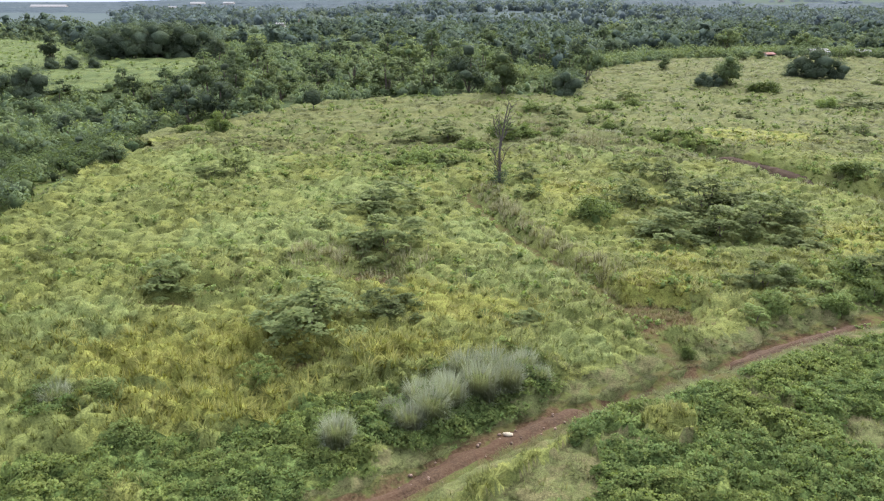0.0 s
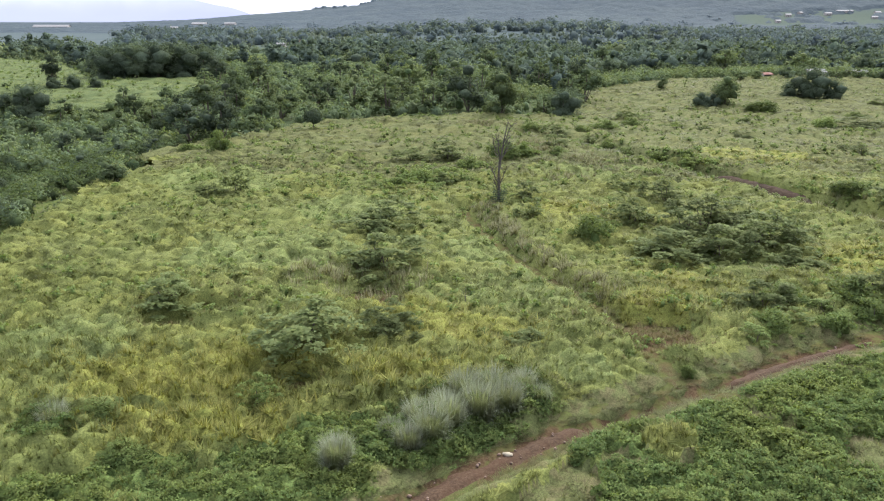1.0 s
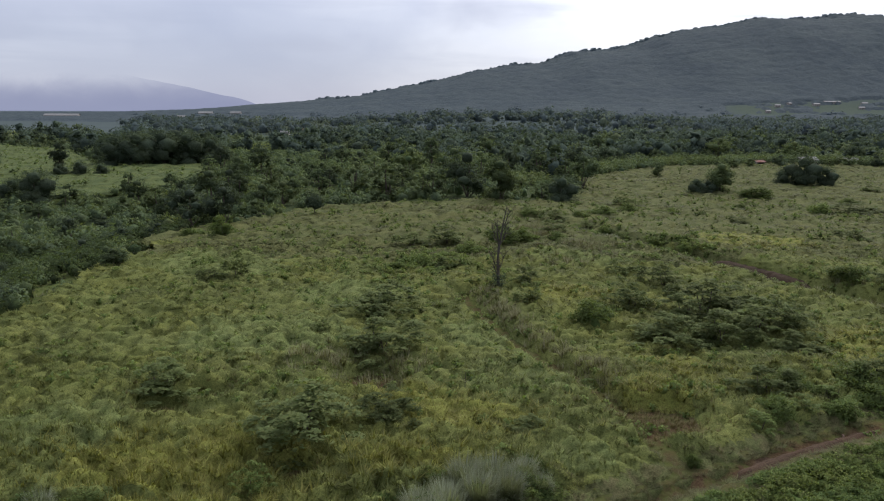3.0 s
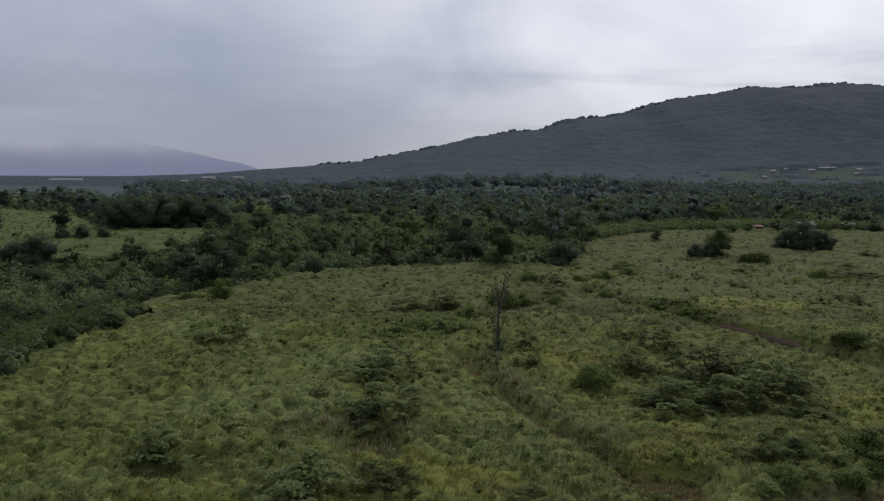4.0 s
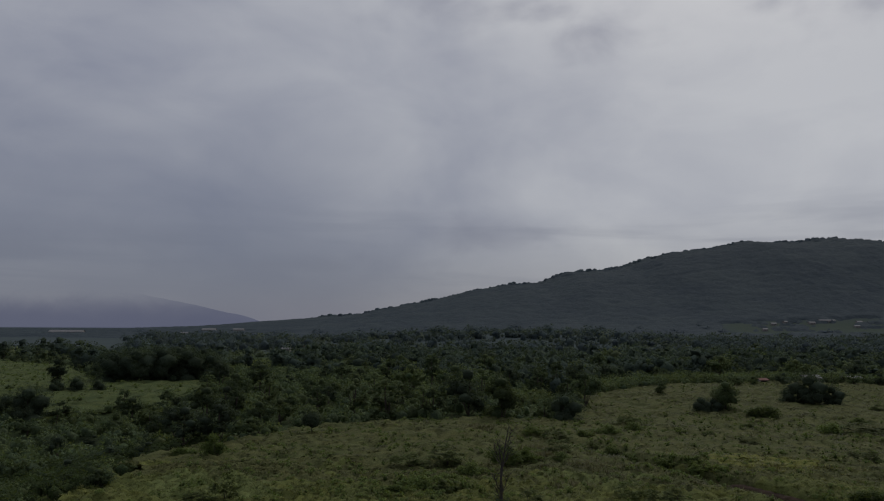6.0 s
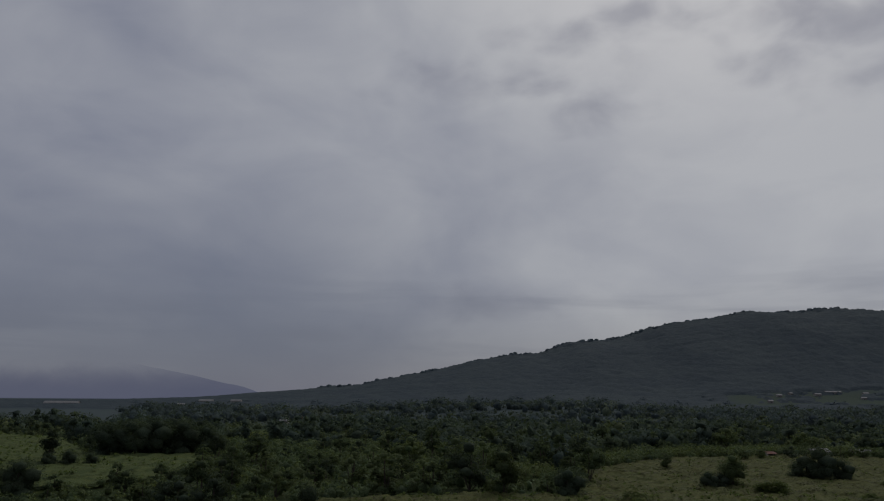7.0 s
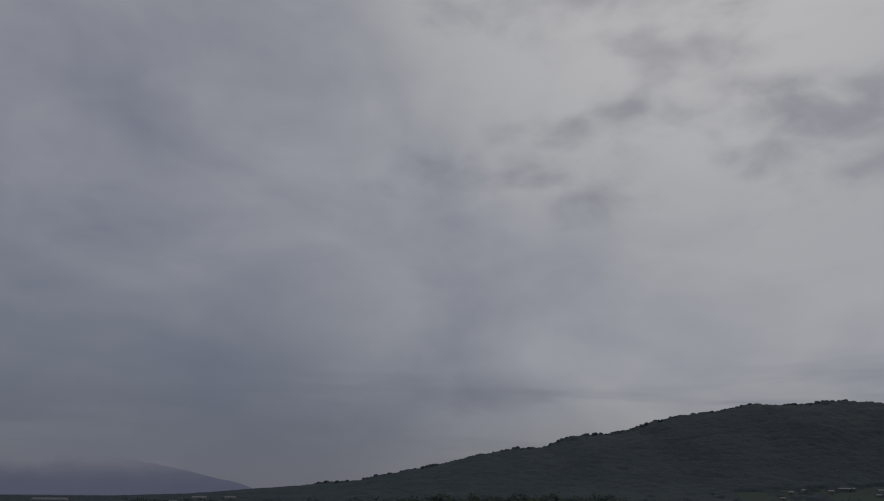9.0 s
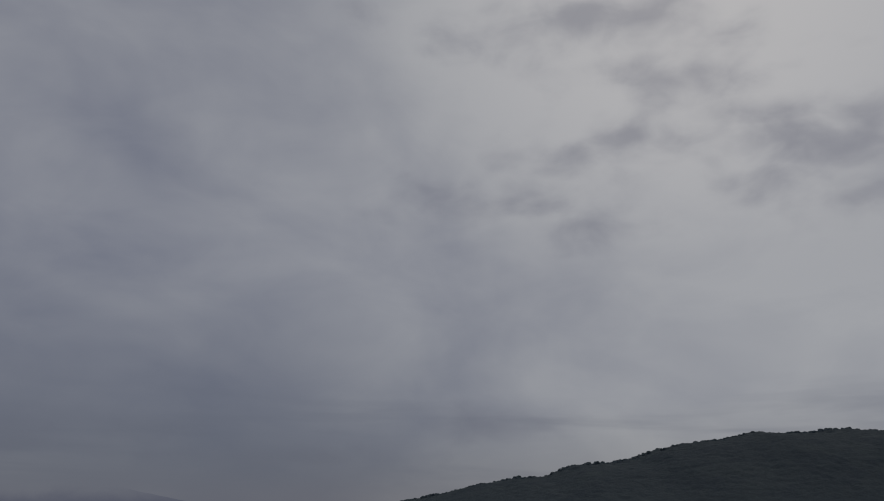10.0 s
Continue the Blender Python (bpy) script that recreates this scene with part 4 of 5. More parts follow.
clump_kinds = [make_tall_clump(s) for s in (3, 4, 5)]
for n, (x, y, s) in enumerate(CLUMPS):
    m = place(x, y, s * 1.3, n * 1.7, -0.2 * max(0.0, float(hummock(np.array(x), np.array(y)))))
    if n < 3:
        clump_kinds[n].matrix_basis = m
    else:
        copied(clump_kinds[n % 3], m)


def make_reeds():
    """Greyish tall grass in drifts along the trail and out in the meadow."""
    rng = np.random.default_rng(31)
    tufts = [domed(*blades(26, 0.5, 0.6, 1.4, 0.07, 0.5, rng, 1), 0.7) for _ in range(5)]
    t = rng.uniform(2.6, 7.0, 260)
    g = np.array(TRAIL)
    i = t.astype(int)
    q = g[i] + (g[i + 1] - g[i]) * (t - i)[:, None] + np.stack([np.abs(rng.normal(1.0, 0.9, 260)) + 0.9, rng.normal(0.6, 0.9, 260)], 1)
    px, py = [q[:, 0]], [q[:, 1]]
    for cx, cy, rx, ry, n in ((17.0, 132.0, 5.5, 4.0, 170), (26.0, 122.0, 5.0, 4.0, 130), (9.0, 167.0, 4.5, 2.0, 110), (18.0, 142.0, 4.0, 2.0, 60), (56.0, 84.0, 5.0, 5.0, 140), (52.0, 95.0, 3.0, 3.0, 80), (20.0, 110.0, 5.0, 3.0, 60), (-10.5, 64.0, 4.5, 3.5, 110), (-4.0, 63.5, 3.0, 2.0, 50)):
        px.append(rng.normal(cx, rx * 0.6, n))
        py.append(rng.normal(cy, ry * 0.6, n))
    x, y = np.concatenate(px), np.concatenate(py)
    growth("reed_drifts", scattered(tufts, x, y, np.maximum(canopy_z(x, y), ground_z(x, y)) - 0.15, rng.uniform(0.5, 1.05, len(x)), rng), REED, "drifts of greyish-brown tall grass along the trail", "tall grass")


make_reeds()


# ---- shrubs ----
def sprays(centres, radii, per, size, rng, droop=0.3, tilt=0.22):
    """Flat leafy plates, each a little domed and tipped: leaves and their normals."""
    vs, ns = [], []
    for c, q in zip(centres, radii):
        a, r = rng.uniform(0, 2 * np.pi, per), q * np.sqrt(rng.uniform(0, 1, per))
        r = r * (1 + 0.3 * np.sin(3 * a + rng.uniform(0, 6)))
        tip = rng.normal(0, 0.16, 2)
        at = np.stack([c[0] + r * np.cos(a), c[1] + r * np.sin(a), c[2] - droop * r * r / q + tip[0] * r * np.cos(a) + tip[1] * r * np.sin(a) + rng.normal(0, 0.06 * q, per)], 1)
        v, _ = leaves(at, 0.01 * q, 1, size, rng, tilt, 0.4, True)
        n = np.stack([0.5 * r / q * np.cos(a), 0.5 * r / q * np.sin(a), np.ones(per)], 1) + rng.normal(0, 0.22, (per, 3))
        vs.append(v)
        ns.append(n.repeat(3, 0))
    v, n = np.concatenate(vs), np.concatenate(ns)
    f = faced_up(v, np.arange(len(v)).reshape(-1, 3))
    return v, f, n / np.linalg.norm(n, axis=1)[:, None]


def make_shrub(seed, leaf, plates, label, per=90, size=0.04, flat=True):
    """A spreading shrub 2 m across and 1.2 m high: stems from the ground, leaf sprays in loose layers."""
    rng = np.random.default_rng(seed)
    root = tagged(new("shrub"), label, "shrub")
    n = plates
    k = rng.integers(4, 7)
    a, r = 2 * np.pi * np.arange(k) / k + rng.normal(0, 0.35, k), rng.uniform(0.3, 0.66, k)
    mound = np.stack([r * np.cos(a), r * np.sin(a), rng.uniform(0.5, 0.95, k), rng.uniform(0.32, 0.46, k)], 1)
    mound[0] = (rng.normal(0, 0.1), rng.normal(0, 0.1), 1.05, 0.5)
    m = mound[np.arange(n) % k]
    a, r = rng.uniform(0, 2 * np.pi, n), np.sqrt(rng.uniform(0.0, 1, n))
    h = m[:, 2] * (0.28 + 0.72 * np.sqrt(np.maximum(0, 1 - (0.95 * r) ** 2))) * rng.uniform(0.8, 1.08, n)
    c = np.stack([m[:, 0] + m[:, 3] * r * np.cos(a), m[:, 1] + m[:, 3] * r * np.sin(a), h], 1)
    if flat:
        a, r = rng.uniform(0, 2 * np.pi, n // 2), rng.uniform(0.45, 0.95, n // 2)
        c = np.concatenate([c, np.stack([r * np.cos(a), r * np.sin(a), rng.uniform(0.02, 0.3, n // 2)], 1)])
        v, f, w = sprays(c, rng.uniform(0.13, 0.26, len(c)), per, size, rng)
    else:
        v, f, w = domed(*leaves(c, 0.17, per, size, rng, 0.45, 0.6, True), 0.45, own_way=0.45)
    if not flat:
        v, f, w = joined([(v, f, w)] + [lump(x, y, 0.0, q * 0.55, z * 0.6, rng, 8, 3) for x, y, z, q in mound])
    part("crown", mesh_of("crown", v, f, leaf, True, w), root)
    for i in range(5):
        j = rng.integers(0, n)
        v, f = limb((rng.normal(0, 0.05), rng.normal(0, 0.05), -0.4), c[j] * [0.85, 0.85, 0.78], 0.03, 0.01, rng, 3, 0.05, 5)
        part("stem", mesh_of("stem", v, f, BARK), root)
    return root


shrub_kinds = {
    "layered": [make_shrub(21, SHRUB, 34, "spreading dark green shrub with flat layered sprays of leaves"), make_shrub(22, SHRUB, 30, "spreading dark green shrub with flat layered sprays of leaves")],
    "pale": [make_shrub(23, SHRUB_PALE, 24, "light green bushy shrub in the meadow grass"), make_shrub(24, SHRUB_PALE, 22, "light green bushy shrub in the meadow grass")],
    "dense": [make_shrub(25, WEED, 100, "dense dark leafy bush beside the dirt track", 34, 0.045, False), make_shrub(26, WEED, 92, "dense dark leafy bush beside the dirt track", 34, 0.045, False)],
}
# shrubs, area by area: place, width, height, kind
near_meadow_shrubs = [(-9.8, 49.0, 6.9, 3.6, "layered"), (-20.6, 38.8, 3.2, 1.3, "dense"), (-17.6, 35.6, 2.6, 1.0, "dense"), (-3.9, 52.9, 3.9, 2.4, "layered"), (-22.8, 56.8, 4.4, 2.1, "layered"),
                      (-11.1, 40.8, 2.7, 2.3, "pale"), (-6.0, 68.0, 6.2, 3.0, "layered"), (6.3, 51.5, 2.6, 1.2, "layered"), (17.5, 47.4, 1.2, 0.9, "dense"), (13.0, 62.5, 1.7, 0.9, "pale"),
                      (-1.0, 46.5, 1.8, 0.9, "pale"), (4.6, 47.2, 2.2, 1.0, "pale"), (14.0, 49.5, 1.5, 0.8, "dense")]
gully_bushes = [(50.5, 101.0, 3.2, 1.5, "dense"), (46.0, 111.0, 3.0, 1.5, "dense"), (43.5, 117.0, 2.8, 1.4, "layered"), (39.2, 124.5, 3.0, 1.6, "dense"), (35.0, 129.0, 3.2, 1.6, "dense"),
                (31.5, 139.5, 3.4, 1.6, "dense"), (29.0, 146.0, 3.4, 1.7, "layered"), (75.5, 132.0, 5.2, 2.0, "layered"), (41.5, 122.8, 3.0, 1.4, "dense"), (37.5, 127.5, 3.4, 1.6, "dense"),
                (33.5, 134.0, 3.6, 1.7, "dense"), (55.0, 97.0, 5.0, 2.2, "dense"), (59.0, 93.0, 5.0, 2.4, "layered"), (62.0, 88.0, 5.0, 2.4, "dense"), (48.0, 105.0, 3.0, 1.2, "dense")]
far_meadow_bushes = [(24.0, 152.0, 5.0, 2.2, "layered"), (96.5, 168.5, 10.0, 3.0, "layered"), (88.5, 170.5, 6.0, 2.8, "dense"), (45.0, 178.0, 5.6, 3.4, "layered"), (83.6, 193.5, 8.8, 3.2, "dense"),
                     (36.0, 160.0, 6.0, 2.2, "dense"), (30.0, 158.0, 5.0, 2.0, "dense"), (42.0, 166.0, 5.0, 2.2, "dense"), (19.6, 161.0, 5.0, 2.0, "dense"), (52.0, 165.0, 3.5, 1.4, "dense"), (57.0, 160.0, 4.0, 1.4, "dense"), (62.0, 152.0, 4.2, 1.6, "layered"), (72.0, 176.0, 4.0, 1.4, "dense"), (104.0, 186.0, 5.0, 1.8, "dense"), (125.0, 215.0, 6.0, 2.0, "layered")]
mid_meadow_shrubs = [(20.0, 128.0, 4.0, 1.8, "dense"), (-5.0, 126.0, 5.0, 2.2, "layered"), (4.5, 119.0, 4.5, 2.0, "dense"), (-3.0, 111.0, 4.6, 2.0, "dense"), (1.0, 108.0, 3.6, 1.6, "layered"),
                     (-6.5, 107.0, 3.2, 1.5, "dense"), (-6.6, 80.9, 7.8, 3.8, "layered"), (-12.4, 73.7, 2.1, 1.6, "layered"), (-28.6, 99.5, 3.6, 4.2, "layered"), (-31.5, 99.0, 3.2, 1.8, "layered"),
                     (0.8, 128.0, 6.2, 3.4, "layered"), (11.0, 127.5, 6.4, 3.2, "dense"), (15.0, 130.0, 5.4, 2.7, "dense"), (20.5, 136.0, 5.5, 2.6, "layered"), (-39.5, 131.0, 4.0, 3.8, "dense"),
                     (-46.2, 134.0, 5.0, 1.9, "dense")]
thicket_shrubs = [(10.4, 87.0, 3.4, 3.2, "layered"), (16.7, 79.0, 5.0, 2.8, "dense"), (22.5, 86.0, 5.4, 3.8, "layered"), (29.9, 96.5, 4.9, 3.0, "layered"), (26.2, 103.0, 4.0, 2.6, "layered"),
                  (11.4, 96.3, 3.4, 2.1, "layered"), (24.0, 73.0, 6.6, 3.0, "layered"), (28.8, 73.5, 5.6, 2.9, "layered"), (33.7, 76.0, 7.2, 4.0, "layered"), (38.0, 76.5, 4.6, 2.8, "layered"),
                  (40.6, 84.0, 3.0, 2.6, "layered"), (31.0, 83.5, 6.6, 3.6, "layered"), (35.5, 85.5, 6.0, 3.4, "layered"), (27.0, 79.5, 5.0, 2.8, "layered"), (36.0, 70.0, 4.5, 2.0, "layered")]
trackside_bushes = [(27.0, 58.5, 4.2, 2.3, "layered"), (30.0, 59.5, 4.4, 2.4, "dense"), (32.5, 57.5, 3.6, 2.0, "pale"), (35.5, 60.0, 4.4, 2.2, "dense"), (38.5, 61.0, 4.0, 2.2, "layered"),
                    (24.4, 52.8, 3.0, 1.6, "pale"), (26.6, 54.5, 3.2, 1.8, "dense"), (29.0, 55.0, 3.2, 1.6, "pale"), (32.0, 55.0, 3.0, 1.4, "dense"), (36.0, 57.0, 3.4, 1.8, "dense")]
used = set()
for n, (x, y, w, h, kind) in enumerate(near_meadow_shrubs + gully_bushes + far_meadow_bushes + mid_meadow_shrubs + thicket_shrubs + trackside_bushes):
    i = n % 2
    w, h = (w * 1.36, h * 1.22) if kind == "layered" else (w * 1.08, h * 1.05)
    m = place(x, y, w / 1.85, n * 2.4, -0.5 * max(0.0, float(hummock(np.array(x), np.array(y)))), h / 1.05)
    if (kind, i) in used:
        copied(shrub_kinds[kind][i], m)
    else:
        used.add((kind, i))
        shrub_kinds[kind][i].matrix_basis = m


# ---- trees ----
def make_tree(seed, leaf, label, crown_w=0.5, crown_lo=0.25, clusters=130, per=15, size=0.025, name="tree", layered=False, full=1.0):
    """A tree of unit height: tapered trunk, limbs, crown of many sprays with gaps."""
    rng = np.random.default_rng(seed)
    root = tagged(new(name), label, "tree")
    lobes = []
    for i in range(9):
        a = 2 * np.pi * i / 9 * 2 + rng.uniform(-0.4, 0.4)
        d = crown_w * rng.uniform(0.3, 0.66) / full ** 1.5
        lobes.append((d * np.cos(a), d * np.sin(a), crown_lo + (1 - crown_lo) * rng.uniform(0.14, 0.68), full * crown_w * rng.uniform(0.26, 0.42)))
    lobes.append((0.0, 0.0, 0.78, crown_w * 0.42))
    c, near = [], []
    for i in range(clusters):
        near.append(rng.integers(0, len(lobes)))
        lx, ly, lz, lr = lobes[near[-1]]
        w = rng.normal(0, 1, 3)
        w /= np.linalg.norm(w)
        w[2] = abs(w[2]) if rng.uniform() < 0.7 else w[2]
        q = lr * rng.uniform(0.8, 1.12)
        c.append((lx + w[0] * q, ly + w[1] * q, min(lz + w[2] * q * 0.8, 1.0)))
    c, near = np.array(c), np.array(near)
    if layered:
        v, f, n = sprays(c[::3], rng.uniform(0.12, 0.22, len(c[::3])) * crown_w * 1.4, per * 3, size * 0.95, rng, 0.35)
    else:
        v, f = leaves(c, crown_w * 0.13, per, size, rng, 0.45, 0.6, True)
        f = faced_up(v, f)
        n = v - np.array([q[:3] for q in lobes])[near.repeat(per * 3)]
        n = n / (np.linalg.norm(n, axis=1)[:, None] + 1e-9) + np.array([0, 0, 0.45]) + rng.normal(0, 0.12, (len(v) // 3, 3)).repeat(3, 0)
        n /= np.linalg.norm(n, axis=1)[:, None]
    body = 0.45 if layered else 0.54 if full == 1.0 else 0.68
    v, f, n = joined([(v, f, n)] + [lump(lx, ly, lz, lr * body, lr * body * 0.8, rng, 7, 2) for lx, ly, lz, lr in lobes])
    part("crown", mesh_of("crown", v, f, leaf, True, n), root)
    v, f = limb((0, 0, -0.04), (rng.normal(0, 0.03), rng.normal(0, 0.03), 0.7), 0.03, 0.01, rng, 5, 0.015, 7)
    part("trunk", mesh_of("trunk", v, f, BARK), root)
    for lx, ly, lz, lr in lobes[:4]:
        v, f = limb((0, 0, crown_lo + 0.05), (lx, ly, lz), 0.014, 0.005, rng, 3, 0.02, 5)
        part("limb", mesh_of("limb", v, f, BARK), root)
    return root


tree_kinds = [
    make_tree(41, TREE_A, "broad green-crowned tropical tree at the wood's edge", 0.5, 0.02),
    make_tree(42, TREE_C, "dark dense-crowned tree at the wood's edge", 0.52, 0.0),
    make_tree(43, TREE_B, "light green feathery tree at the wood's edge", 0.45, 0.0, layered=True),
    make_tree(44, TREE_A, "tall open-crowned tree rising over the wood", 0.36, 0.12),
    make_tree(45, TREE_B, "bushy light green tree at the wood's edge", 0.62, -0.05),
    make_tree(46, TREE_C, "dark bushy tree with a low crown", 0.65, -0.08),
    make_tree(47, TREE_C, "dense dark round bushy tree standing alone", 0.78, -0.28, 300, 16, 0.02, full=1.35),
    make_tree(48, TREE_B, "dense light green tree standing over the meadow", 0.46, -0.1, 260, 16, 0.019, full=1.3),
    make_tree(49, TREE_C, "tall narrow dark tree standing in the clearing", 0.3, -0.12, 260, 16, 0.02, full=1.35),
]
for k in tree_kinds:
    tagged(k, group="trees of the near wood")
# trees that stand apart, area by area: place, height, kind
hedge_trees = [(139, 303, 6.5, 5), (127, 304, 5, 4), (152, 307, 6, 5), (161, 306, 5, 2), (170, 308, 6, 4),
               (182, 309, 6.5, 5), (146, 305, 5.5, 2), (119, 300, 5, 4), (75.6, 256.6, 5.6, 7), (57, 268, 5, 4),
               (64, 277, 5.5, 2), (70, 284, 5, 4), (79, 292, 5.5, 5), (86, 301, 5, 4), (52, 262, 4.5, 0),
               (98, 316, 6, 4), (106, 318, 6.5, 2), (113, 320, 6, 4)]
lone_trees = [(14.9, 187.0, 12.5, 7), (30.8, 187.0, 7.5, 6), (26.0, 190.0, 6.5, 2), (78.3, 206.0, 10.5, 7), (70.8, 204.0, 5.2, 6), (74.5, 205.0, 4.8, 6),
              (112.5, 229.0, 10.0, 6), (106.5, 230.0, 5.5, 6), (119.5, 229.0, 7.0, 6), (-2.0, 186.0, 9.0, 3), (-5.0, 192.0, 10.0, 2)]
grove_trees = [(-138.3, 268.0, 13.5, 8), (-131.0, 267.0, 6.0, 6), (-136.5, 264.0, 5.0, 6), (-124.5, 270.0, 5.0, 6), (-117.6, 213.0, 10.0, 6), (-126.0, 216.0, 7.0, 6), (-86.0, 208.0, 10.0, 0),
               (-80.0, 205.0, 8.5, 2), (-134, 304, 13, 6), (-126, 307, 14, 6), (-117, 312, 14.5, 6), (-108, 316, 14, 6),
               (-100, 320, 12, 6), (-128, 317, 15, 1), (-116, 325, 16, 5), (-106, 331, 15, 1), (-95, 322, 10, 0),
               (-142, 312, 11, 5), (-196, 372, 4, 4), (-152, 262, 3, 4), (-170, 330, 4.5, 0)]
plain_trees = [(-318, 520, 8, 5), (-303, 514, 8.5, 5), (-292, 518, 7.5, 1), (-281, 516, 9, 5), (-270, 517, 8, 5),
               (-258, 520, 8.5, 1), (-247, 516, 9.5, 5), (-236, 519, 8, 5), (-210, 440, 5, 4), (-240, 455, 5, 0)]


def grown_over(x, y):
    """The near wood: its edge, the valley to the west, and the open ground left out."""
    wood = (y < 430) & in_view_fan(x, y, 14) & ~in_meadow(x, y) & ~inside(LEFT_CLEAR, x, y)
    wood &= ~((x > 150) & (y < 318)) & ((x < -47) | (y > 150))
    return wood & (y > 60)


def make_near_wood():
    rng = np.random.default_rng(51)
    spots_taken, first = [], set()

    def put_tree(x, y, h, kind, wide=1.0):
        m = place(x, y, h * wide, rng.uniform(0, 6.3), 0.1, h)
        if kind in first:
            copied(tree_kinds[kind], m)
        else:
            first.add(kind)
            tree_kinds[kind].matrix_basis = m

    for x, y, h, kind in hedge_trees + lone_trees + grove_trees + plain_trees:
        put_tree(x, y, h, kind)
        spots_taken.append((x, y))
    tries = 0
    while len(spots_taken) < 300 and tries < 60000:
        tries += 1
        y = 62 + 338 * rng.uniform() ** 0.8
        x = rng.uniform(-0.68 * y - 14, 0.66 * y + 14)
        if not bool(grown_over(np.array(x), np.array(y))):
            continue
        gap = 5.6 if y < 150 else 5.5 if y < 230 else 8.0
        if any((x - a) ** 2 + (y - b) ** 2 < gap * gap for a, b in spots_taken):
            continue
        spots_taken.append((x, y))
        h = rng.uniform(2.8, 6.0) if y < 140 else rng.uniform(3.0, 6.5) if (x < -62 and y < 225) else rng.choice([4.0, 5.0, 7.0, 9.0, 12.0]) * rng.uniform(0.9, 1.15)
        h = min(h, 3.2) if bool(inside(LOW_SCRUB, np.array(x), np.array(y))) else h
        dark = float(vnoise(np.array(x / 22.0), np.array(y / 22.0), 61))
        kind = int(rng.choice([1, 5, 0])) if dark > 0.55 else int(rng.choice([0, 2, 4, 3, 2]))
        put_tree(x, y, h, kind, rng.uniform(0.85, 1.1) if h > 6 else 1.3)


make_near_wood()


# ---- far woods, as one growth each ----
def crown_lump(sprays, size, rng, sides=6, up=0.25, knobs=0):
    """A far tree of unit height: leaf sprays close round a lumpy body. Triangles."""
    v, f, n = lump(0, 0, 0.44, 0.31, 0.35, rng, sides, 2)
    n = n + [0, 0, up]
    u, a = rng.uniform(-0.25, 1, sprays), rng.uniform(0, 2 * np.pi, sprays)
    q = np.sqrt(1 - u * u)
    c = np.stack([0.46 * q * np.cos(a), 0.46 * q * np.sin(a), 0.48 + 0.46 * u], 1)
    lv, lf = leaves(c, 0.05, 1, size, rng, 0.5, 0.7, True)
    lf = faced_up(lv, lf)
    ln = c - [0, 0, 0.42]
    ln = (ln / np.linalg.norm(ln, axis=1)[:, None] + [0, 0, up] + rng.normal(0, 0.12, ln.shape)).repeat(3, 0)
    v, f, n = joined([(v, f, n), (lv, lf, ln)] + bosses(c[:knobs] * [0.85, 0.85, 0.92], 0.19, rng))
    return v, f, n / np.linalg.norm(n, axis=1)[:, None]


def make_thicket():
    """Undergrowth that fills the near wood and the valley to the west."""
    rng = np.random.default_rng(73)
    protos, fine = [], []
    for pile, kinds, n, size in ((protos, 6, 46, 0.06), (fine, 5, 60, 0.05)):
        for _ in range(kinds):
            c = rng.normal(0, 1, (n, 3))
            c /= np.linalg.norm(c, axis=1)[:, None]
            c[:, 2] = np.abs(c[:, 2]) * rng.choice([1, 1, 1, -0.6], n)
            c = c * [0.47, 0.47, 0.44] * rng.uniform(0.8, 1.1, (n, 1)) + [0, 0, 0.4]
            v, f, w = domed(*leaves(c, 0.09, 2, size, rng, 0.5, 0.7, True), 0.25, 0.4)
            pile.append(joined([(v, f, w), lump(0, 0, 0.32, 0.3, 0.32, rng, 6, 2)]))
    x, y = spots(1250, -95, -46, 58, 165, rng)
    ok = grown_over(x, y) & in_view_fan(x, y, 6) & (fbm(x / 7, y / 7, 77) > 0.4)
    x, y = x[ok], y[ok]
    growth("valley_thicket", scattered(fine, x, y, ground_z(x, y) - 0.2, rng.uniform(1.6, 4.2, len(x)), rng), VALLEY, "varied green bushes crowding the shallow valley", "undergrowth")
    for name, leaf, seed, label in (("thicket", TREE_B, 1, "light green bushy undergrowth filling the near wood"), ("dark_thicket", TREE_A, 2, "dark green bushy undergrowth filling the near wood")):
        y = 62 + 330 * rng.uniform(0, 1, 3000) ** 1.1
        x = rng.uniform(-1, 1, len(y)) * (0.68 * y + 14)
        hx = rng.uniform(48, 215, 420)
        hy = np.interp(hx, [48, 52, 95, 130, 200, 230], [252, 260, 312, 324, 314, 302]) + np.abs(rng.normal(0, 7, 420)) - 4
        x, y = np.concatenate([x, hx]), np.concatenate([y, hy])
        ok = grown_over(x, y) | (np.arange(len(x)) >= 3000)
        ok &= (y > 150) | (rng.uniform(0, 1, len(x)) < 0.3)
        ok &= (fbm(x / 14, y / 14, 75) > 0.5) if seed == 1 else (fbm(x / 14, y / 14, 75) < 0.56)
        x, y = x[ok], y[ok]
        h = rng.uniform(2.2, 5.2, len(x)) * np.where(y < 150, 0.75, 1.15)
        growth(name, scattered(protos, x, y, ground_z(x, y) - 0.2, h, rng), leaf, label, "undergrowth")


